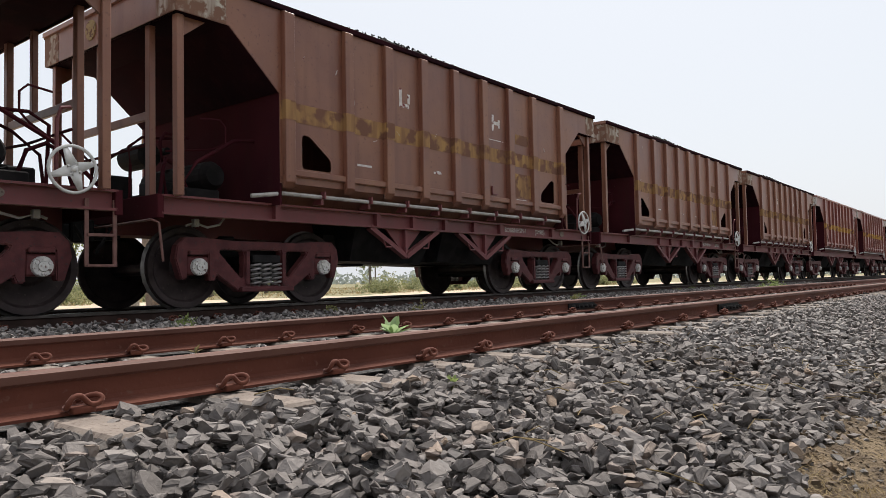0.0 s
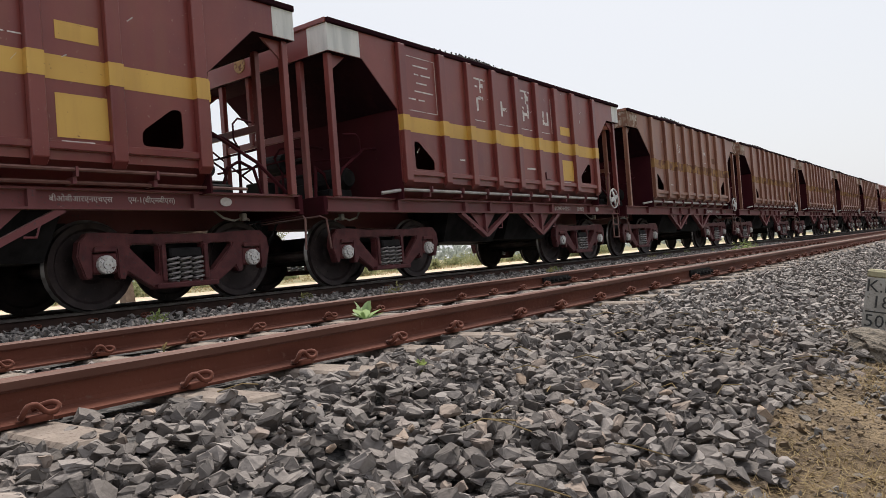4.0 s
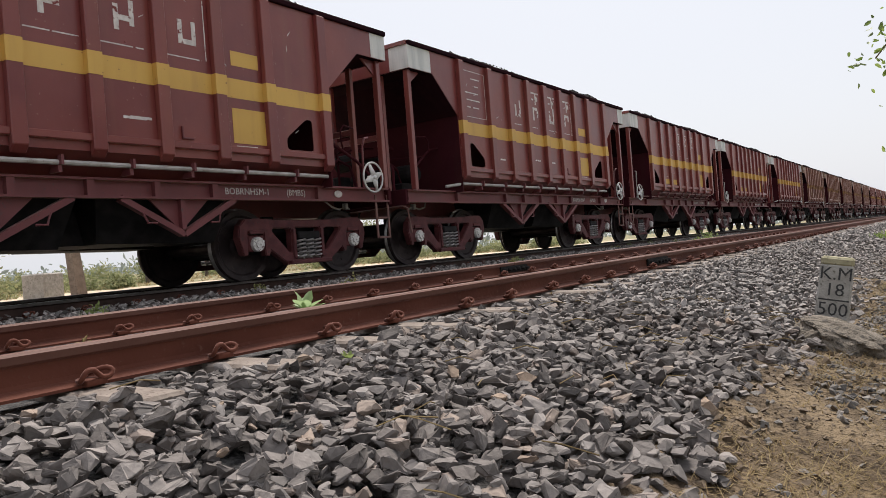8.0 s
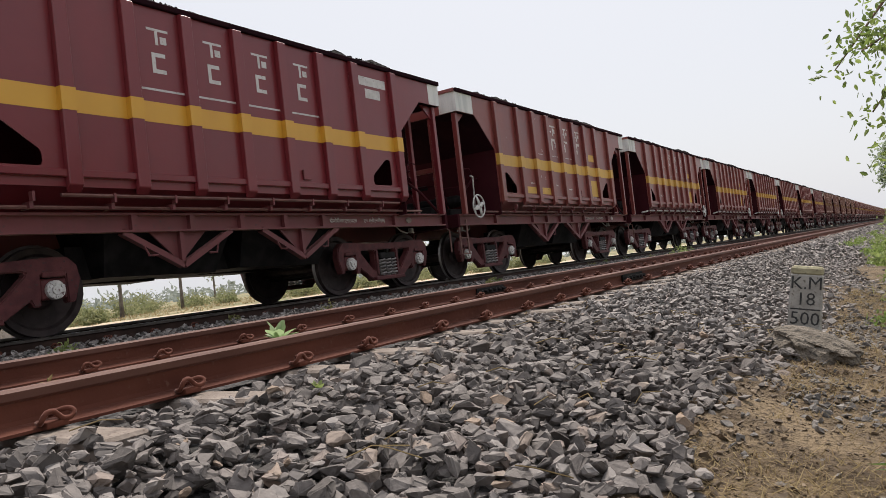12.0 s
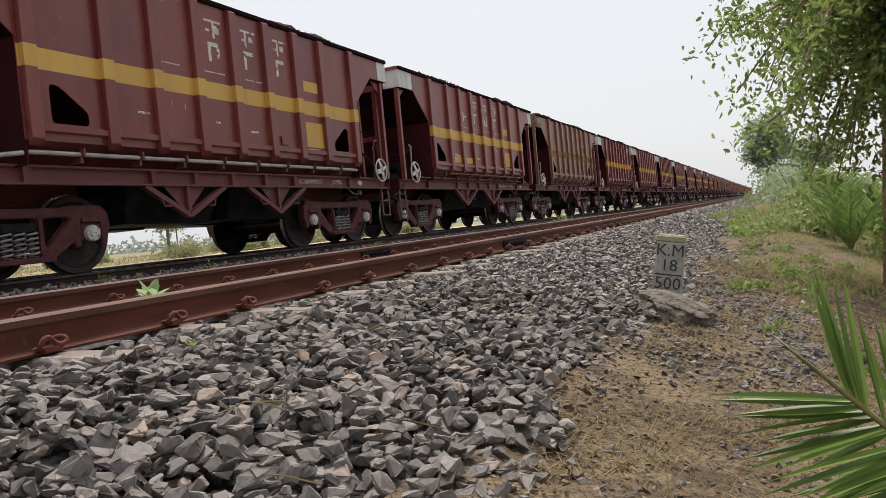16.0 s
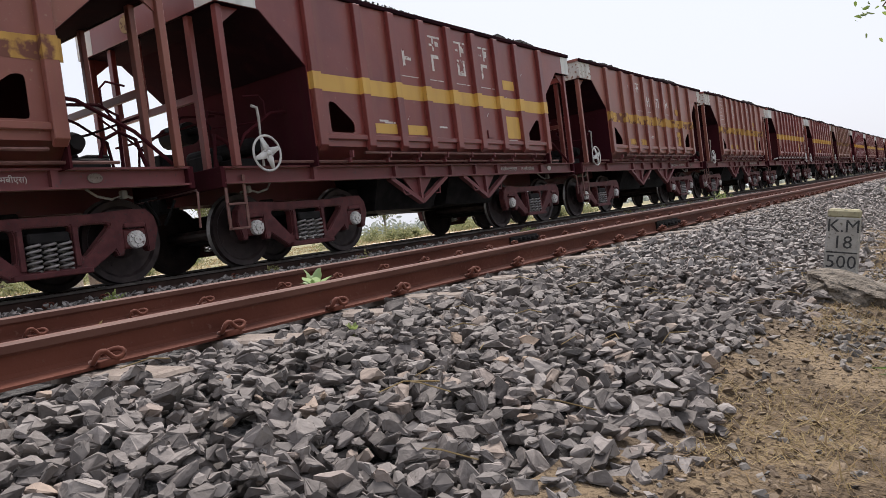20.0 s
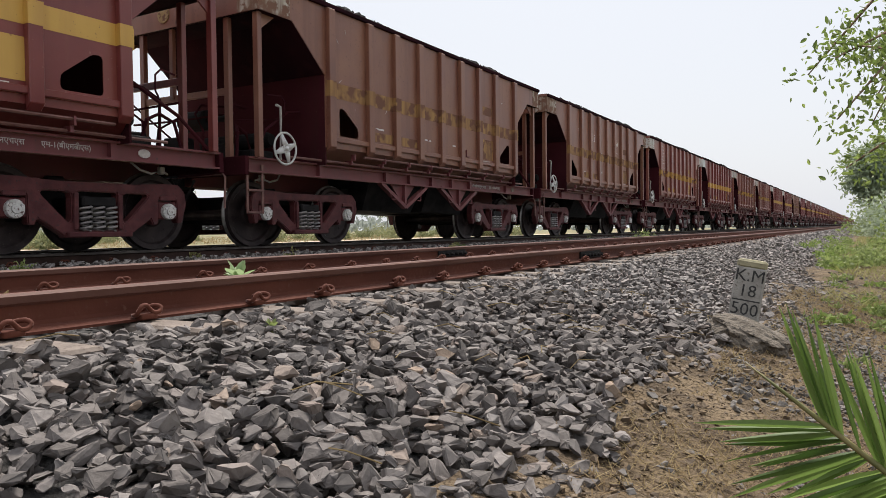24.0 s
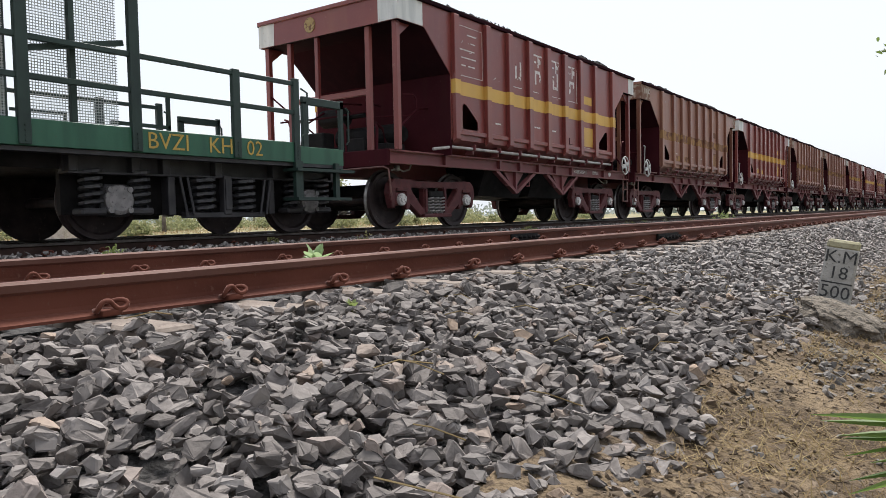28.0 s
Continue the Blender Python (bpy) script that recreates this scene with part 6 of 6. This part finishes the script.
def frond_at(palm, tip, toward, side, length, leaflet, bare, seed):
    """A flat frond given by its tip, the way it points and the way its upper leaflets lean; the last stretch is one bare stiff leaflet."""
    rnd = random.Random(seed)
    bm = bmesh.new()
    pts = [Vector((length * i / 10, 0, 0.03 * length * math.sin(math.pi * i / 10))) for i in range(11)]
    tube(bm, pts, [0.012 - 0.00065 * i for i in range(9)] + [0.0050, 0.001], 6)
    f = put("frond", mesh_of(bm, "rachis", rachis_mat, True), palm, frond_pose(palm, tip, toward, side, length), "feathered palm frond")

    def blade(back, angle, L, s, half, rise):
        t = max(0.02, 1 - back / length) * 10
        k = min(int(t), 9)
        p = pts[k].lerp(pts[k + 1], t - k)
        a = radians(angle + rnd.uniform(-2.5, 2.5))
        d = Vector((math.cos(a), s * math.sin(a), rise)).normalized()
        up = (Vector((0, 0, 1)) - d * d.z).normalized()
        up = (up + d.cross(up) * rnd.uniform(-0.8, 0.8)).normalized()
        w = d.cross(up).normalized() * half
        sag = rnd.uniform(0.0, 0.10) if s < 0 else rnd.uniform(-0.02, 0.03)
        verts, faces = [], []
        for u, wid in ((0, 0.35), (0.18, 0.9), (0.45, 1.0), (0.75, 0.62), (1.0, 0.03)):
            c = p + d * (L * u) - Vector((0.6, 0, 0)) * (sag * L * u * u)
            verts += [c + w * wid + up * half * 0.75 * wid, c, c - w * wid + up * half * 0.75 * wid]
        for r in range(4):
            q = 3 * r
            faces += [(q, q + 1, q + 4, q + 3), (q + 1, q + 2, q + 5, q + 4)]
        put("leaflet", from_arrays("leaflet", [v[:] for v in verts], faces, leaf_near), f)

    back = bare
    while back < length * 0.94:
        # the upper side: a close fan of six, then one alone
        for n in range(6):
            blade(back + 0.0105 * n, 32.5 + 7 * (back - bare) / length + 1.1 * n, leaflet * rnd.uniform(0.92, 1.06), 1, rnd.uniform(0.0072, 0.0092), rnd.uniform(-0.10, 0.10))
        blade(back + 0.100, 38, leaflet * rnd.uniform(0.82, 0.92), 1, 0.0066, rnd.uniform(-0.05, 0.2))
        # the lower side: bundles of wider leaflets that turn further down along the frond
        for m in range(3):
            b = back + 0.012 + 0.042 * m
            for n in range(4):
                blade(b + 0.009 * n, 41 + min(27, 240 * (b - bare)) + 1.8 * n, leaflet * rnd.uniform(1.0, 1.12) * (1.0, 1.03, 0.82, 0.66)[n], -1, rnd.uniform(0.0085, 0.0115), rnd.uniform(0.0, 0.30))
        back += 0.150
    return f


def make_palm(base, fronds, label, name="date_palm"):
    palm = thing(name, pose(*base), label, "palm")
    for i, (yaw, tilt, roll, length, leaflet, pairs, arch) in enumerate(fronds):
        r, b = palm_frond(length, leaflet, pairs, 40 + i + int(base[0] * 10), arch)
        f = put("frond", r, palm, pose(0, 0, 0, roll, -tilt, yaw), "arching feathered palm frond")
        tagged(put("foliage", b, f), kind="stuff")
    return palm


young_palm = make_palm((2.3, -3.35, -0.83), [(-60, 60, 0, 1.0, 0.40, 26, 0.1), (-110, 50, 0, 1.0, 0.4, 24, 0.1), (-150, 62, 0, 0.9, 0.4, 24, 0.1)], "young date palm with long narrow green leaflets on the bank")
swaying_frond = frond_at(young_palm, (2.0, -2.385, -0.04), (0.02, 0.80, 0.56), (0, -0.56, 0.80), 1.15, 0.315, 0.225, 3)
frond_at(young_palm, (1.75, -2.64, -0.47), (-0.35, 0.75, 0.42), (0, -0.5, 0.8), 0.7, 0.24, 0.12, 4)
for i, (x, y) in enumerate(((13.6, -3.7), (17.5, -4.6), (22, -4.2), (30, -4.0))):
    make_palm((x, y, ground_z(x, y)), [(a * 45 + 10 * i, 62 - 6 * (a % 3), 0, 0.85 + 0.02 * x, 0.34, 22, 0.1) for a in range(8)], "bushy date palm among shrubs on the bank")


def make_sprout(at, n, size, seed, label, mat=leaf_sprout, name="young_plant"):
    """A small plant: a whorl of broad pointed leaves."""
    rnd = random.Random(seed)
    plant = thing(name, pose(*at), label, "plant")
    for i in range(n):
        a = i * 2.4 + rnd.uniform(-0.3, 0.3)
        el = radians(rnd.uniform(15, 75))
        d = Vector((math.cos(a) * math.cos(el), math.sin(a) * math.cos(el), math.sin(el)))
        w = d.cross(Vector((0, 0, 1))).normalized()
        L = size * rnd.uniform(0.7, 1.1)
        bm = bmesh.new()
        rows = []
        for u, k in ((0, 0.05), (0.3, 0.75), (0.55, 1.0), (0.8, 0.6), (1.0, 0.02)):
            c = d * (L * u) + Vector((0, 0, 0.02 - 0.10 * L * u * u))
            rows.append([bm.verts.new(c + w * k * L * 0.24 + Vector((0, 0, 0.06 * L * k))), bm.verts.new(c), bm.verts.new(c - w * k * L * 0.24 + Vector((0, 0, 0.06 * L * k)))])
        for p, q in zip(rows, rows[1:]):
            bm.faces.new((p[0], p[1], q[1], q[0]))
            bm.faces.new((p[1], p[2], q[2], q[1]))
        part("leaf", bm, mat, plant, smooth=True)
    bm = bmesh.new()
    tube(bm, [(0, 0, -0.06), (0, 0, 0.05)], 0.006, 5)
    part("stem", bm, rachis_mat, plant)
    return plant


make_sprout((3.52, 1.07, -0.03), 12, 0.175, 2, "young bright green plant growing between the rails")
make_sprout((2.2, 1.45, -0.05), 6, 0.06, 4, "small dry brown seedling between the rails", dry_grass)
make_sprout((2.15, -0.52, -0.09), 9, 0.05, 5, "tiny green weed among the ballast stones", leaf_bush)
wr = random.Random(31)
for i in range(44):
    x, y = (wr.uniform(4.4, 6.5), wr.uniform(-3.0, -2.3)) if i < 4 else (wr.uniform(6.0, 11.0), wr.uniform(-4.4, -2.2))
    make_bush("weed", (x, y, ground_z(x, y) + lumps(x, y)), (0.07, 0.06, 0.05) if i < 16 else (0.20, 0.17, 0.09), 60 if i < 16 else 110, 0.035 if i < 16 else 0.05, leaf_bush if i % 2 else leaf_tree, 340 + i, "tiny green weed on the dry bank", "weed", "weeds on the dry bank")
for i in range(9):
    x, y = wr.uniform(3, 30), wr.uniform(4.4, 5.5)
    make_bush("weed", (x, y, -0.07), (0.14, 0.12, 0.12), 90, 0.05, leaf_bush if i % 2 else grass_green, 300 + i, "small weed growing in the ballast", "weed", "weeds in the ballast")
make_bush("weed", (22.5, 3.4, -0.08), (0.5, 0.4, 0.3), 300, 0.07, leaf_bush, 330, "clump of green weeds between the tracks", "weed", "weeds in the ballast")


def grass(name, n, area, length, mat, label, seed, keep=lambda x, y: True, wide=0.0028):
    """Thin blades on the bank."""
    rnd = np.random.RandomState(seed)
    verts, faces = [], []
    while len(faces) < n:
        x, y = rnd.uniform(*area[0]), rnd.uniform(*area[1])
        if not keep(x, y):
            continue
        z = ground_z(x, y) + lumps(x, y)
        a, L = rnd.uniform(0, 6.28), rnd.uniform(*length)
        b = np.array((math.cos(a), math.sin(a), 0))
        tip = np.array((x, y, z)) + L * np.array((rnd.normal(0, 0.7), rnd.normal(0, 0.7), rnd.uniform(0.15, 0.8)))
        i = len(verts)
        verts += [tuple(np.array((x, y, z - 0.005)) - b * wide), tuple(np.array((x, y, z - 0.005)) + b * wide), tuple(tip)]
        faces.append((i, i + 1, i + 2))
    tagged(new(name, from_arrays(name, verts, faces, mat)), label, "grass", kind="stuff")


grass("dry_grass", 11000, ((0.8, 9.5), (-4.2, -1.9)), (0.03, 0.10), dry_grass, "dry straw-coloured grass on the bank", 71, lambda x, y: y < toe(x) and noise.noise(Vector((x * 1.4, y * 1.4, 9))) > -0.15)
grass("green_grass", 36000, ((8, 44), (-8.5, -1.9)), (0.06, 0.24), grass_green, "patchy green grass on the bank", 72, lambda x, y: y < toe(min(x, 9)) - 0.15 and noise.noise(Vector((x * 0.6, y * 0.8, 3))) > -0.12, 0.008)

grass("bank_grass", 12000, ((8.0, 15), (-5.6, -2.05)), (0.025, 0.09), grass_green, "short yellowish grass on the bank", 79, lambda x, y: y < toe(x) - 0.25 - 0.08 * max(0.0, 12 - x) and noise.noise(Vector((x * 0.9, y * 0.9, 13))) > -0.1, 0.005)


def litter(name, n, area, mat, label, seed, least=-0.25):
    """Straw lying flat on the earth."""
    rnd = np.random.RandomState(seed)
    verts, faces = [], []
    while len(faces) < n:
        x, y = rnd.uniform(*area[0]), rnd.uniform(*area[1])
        if y > toe(x) + 0.02 or noise.noise(Vector((x * 1.1, y * 1.1, 6))) < least:
            continue
        a, L, w = rnd.uniform(0, 6.28), rnd.uniform(0.012, 0.06), rnd.uniform(0.0009, 0.0026)
        d, u = np.array((math.cos(a), math.sin(a), 0)), np.array((-math.sin(a), math.cos(a), 0))
        p = np.array((x, y, ground_z(x, y) + lumps(x, y) + rnd.uniform(0.002, 0.016)))
        tilt = np.array((0, 0, rnd.uniform(-0.01, 0.02)))
        i = len(verts)
        verts += [tuple(p - u * w), tuple(p + u * w), tuple(p + d * L + u * w * 0.4 + tilt), tuple(p + d * L - u * w * 0.4 + tilt)]
        faces.append((i, i + 1, i + 2, i + 3))
    tagged(new(name, from_arrays(name, verts, faces, mat)), label, "straw", kind="stuff")


litter("straw", 11000, ((0.8, 8.5), (-3.8, -1.6)), straw_dry, "dry straw littering the earth bank", 73)
litter("straw", 19000, ((0.8, 8.5), (-3.8, -1.6)), dry_grass, "pale golden straw in patches on the bank", 76, 0.06)
stalk_rnd = random.Random(78)
stalks = bmesh.new()
for _ in range(46):
    sx, sy, sa = stalk_rnd.uniform(1.0, 5.5), stalk_rnd.uniform(-1.7, -0.3), stalk_rnd.uniform(0, 6.28)
    sl = stalk_rnd.uniform(0.08, 0.24)
    sz = bed_z(sy) + 0.075
    tube(stalks, [(sx, sy, sz), (sx + 0.5 * sl * math.cos(sa), sy + 0.5 * sl * math.sin(sa), sz + 0.012), (sx + sl * math.cos(sa + 0.3), sy + sl * math.sin(sa + 0.3), sz - 0.01)], 0.0022, 4)
tagged(new("dry_stalks", mesh_of(stalks, "dry_stalks", dry_grass)), "thin dry stalks lying on the ballast", "straw", kind="stuff")
crumb_rnd = np.random.RandomState(74)
crumbs = []
for _ in range(17000):
    cx, cy = crumb_rnd.uniform(0.7, 9), crumb_rnd.uniform(-3.8, -1.65)
    if cy < toe(cx) + 0.03:
        crumbs.append((cx, cy, ground_z(cx, cy) + lumps(cx, cy), crumb_rnd.uniform(0.004, 0.013) if crumb_rnd.rand() < 0.96 else crumb_rnd.uniform(0.012, 0.024)))
for _ in range(420):
    cx = crumb_rnd.uniform(0.7, 6.0)
    cy = toe(cx) + 0.05 - abs(crumb_rnd.normal(0, 0.22))
    crumbs.append((cx, cy, ground_z(cx, cy) + lumps(cx, cy) + 0.004, crumb_rnd.uniform(0.014, 0.036)))
heap("clods", crumbs, clod_earth, 6, "crumbled clods of dry earth on the bank", CRUMBS)

# ---- beyond the train ----
block = new("concrete_block", mesh_of(boxes((-0.32, 0.32, -0.3, 0.3, -0.1, 0.72), bevel=0.03), "concrete_block", post_concrete))
block.matrix_basis = pose(8.6, 14.6, -0.25, 0, 0, 24)
tagged(block, "weathered grey concrete block beside the sandy path", "concrete block")
post = new("concrete_post", mesh_of(prism([(-0.15, -0.2), (0.15, -0.2), (0.09, 2.1), (-0.09, 2.1)], -0.1, 0.1), "concrete_post", concrete))
post.matrix_basis = pose(9.0, 13.8, -0.25, 0, -6, 15)
tagged(post, "leaning pale concrete post beside the sandy path", "post")
fr = random.Random(77)
for i in range(56):
    y = 25 + 32 * fr.random() ** 1.5
    x = fr.uniform(0.2, 2.2) * y + fr.uniform(0, 8)
    h = fr.uniform(0.45, 1.15) + 0.003 * y
    make_bush("scrub_bush", (x, y, ground_z(x, y)), (h * 1.5, h * 1.2, h), 800, 0.17, leaf_hazy, 400 + i, "haze-pale green scrub bush in open country", group="scrub bushes")
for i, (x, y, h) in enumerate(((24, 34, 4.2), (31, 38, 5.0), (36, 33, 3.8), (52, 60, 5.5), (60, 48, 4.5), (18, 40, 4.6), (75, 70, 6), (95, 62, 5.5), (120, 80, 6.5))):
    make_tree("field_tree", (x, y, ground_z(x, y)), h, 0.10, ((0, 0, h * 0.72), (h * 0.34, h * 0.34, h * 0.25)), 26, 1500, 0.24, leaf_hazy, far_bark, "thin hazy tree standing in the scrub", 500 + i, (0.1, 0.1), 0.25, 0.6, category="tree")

grass("scrub_grass", 16000, ((4, 120), (23, 62)), (0.12, 0.36), dry_grass, "tufts of dry straw-coloured grass in the open scrub", 75, lambda x, y: 0.1 * y < x < 2.4 * y and noise.noise(Vector((x * 0.15, y * 0.2, 8))) > -0.2, 0.03)


def far_woods():
    """Low woods along the horizon, all round."""
    rs = np.random.RandomState(90)
    cs = []
    for _ in range(1500):
        a = rs.uniform(0, 2 * math.pi)
        d = rs.uniform(220, 420)
        x, y = d * math.cos(a), d * math.sin(a)
        if abs(y) < 30 and x < 400:
            continue
        h = rs.uniform(1.5, 5.5) * (0.7 + 0.5 * noise.noise(Vector((a * 6, 0, 0))))
        for k in range(3):
            cs.append((x + rs.normal(0, 3), y + rs.normal(0, 3), -0.5 + h * (0.2 + 0.35 * k)))
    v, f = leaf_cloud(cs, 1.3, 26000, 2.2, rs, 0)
    tagged(new("far_woods", from_arrays("far_woods", v, f, leaf_horizon_haze)), "hazy line of low woods on the horizon", "woods", kind="stuff")


# grey-green woods with the horizon haze painted into their leaves
leaf_horizon_haze = leaf_material("horizon_leaves_with_haze", (0.25, 0.28, 0.26), (0.33, 0.36, 0.33), 0.9)
far_woods()


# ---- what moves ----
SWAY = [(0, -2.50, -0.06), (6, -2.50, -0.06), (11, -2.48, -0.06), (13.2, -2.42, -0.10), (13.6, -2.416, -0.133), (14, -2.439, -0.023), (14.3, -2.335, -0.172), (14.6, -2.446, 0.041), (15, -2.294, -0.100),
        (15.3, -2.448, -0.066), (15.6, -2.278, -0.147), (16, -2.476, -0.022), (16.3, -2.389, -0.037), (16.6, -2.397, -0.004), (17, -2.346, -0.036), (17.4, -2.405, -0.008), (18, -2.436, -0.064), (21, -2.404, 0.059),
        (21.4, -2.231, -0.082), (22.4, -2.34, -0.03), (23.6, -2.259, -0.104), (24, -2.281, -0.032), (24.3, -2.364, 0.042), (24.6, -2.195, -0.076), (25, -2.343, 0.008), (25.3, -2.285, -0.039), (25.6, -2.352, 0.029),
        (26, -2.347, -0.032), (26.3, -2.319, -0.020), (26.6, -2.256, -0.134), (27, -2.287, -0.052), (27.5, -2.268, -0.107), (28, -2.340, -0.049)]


def motions():
    times = range(29)
    for k, w in wagons.items():
        walk(w, [(t, pose(FIRST - PITCH * k + gone(t), TRAIN_Y, RAIL_TOP)) for t in times])
    for v in vans:
        walk(v, [(t, pose(VAN_X + gone(t), TRAIN_Y, RAIL_TOP)) for t in times])
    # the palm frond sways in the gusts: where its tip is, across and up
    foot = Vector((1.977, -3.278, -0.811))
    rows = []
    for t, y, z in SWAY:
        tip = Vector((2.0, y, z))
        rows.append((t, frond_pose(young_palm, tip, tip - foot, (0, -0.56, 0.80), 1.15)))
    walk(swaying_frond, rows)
    # all wheels of one size turn alike: one keyed pattern for each place on a bogie, shared by the rest
    steps = 420
    turns = {}
    for ob in list(scene.objects):
        if ob.name.split(".")[0] != "wheelset":
            continue
        key = (round(ob.matrix_basis.translation.x, 2), round(ob.matrix_basis.translation.z, 2))
        if key not in turns:
            x, z = key
            walk(ob, [(28 * i / steps, Matrix.Translation((x, 0, z)) @ Matrix.Rotation(gone(28 * i / steps) / 0.5, 4, "Y")) for i in range(steps + 1)])
            turns[key] = (ob.animation_data.action, ob.animation_data.action_slot)
        else:
            ob.rotation_mode = "QUATERNION"
            ob.animation_data_create()
            ob.animation_data.action, ob.animation_data.action_slot = turns[key]


motions()
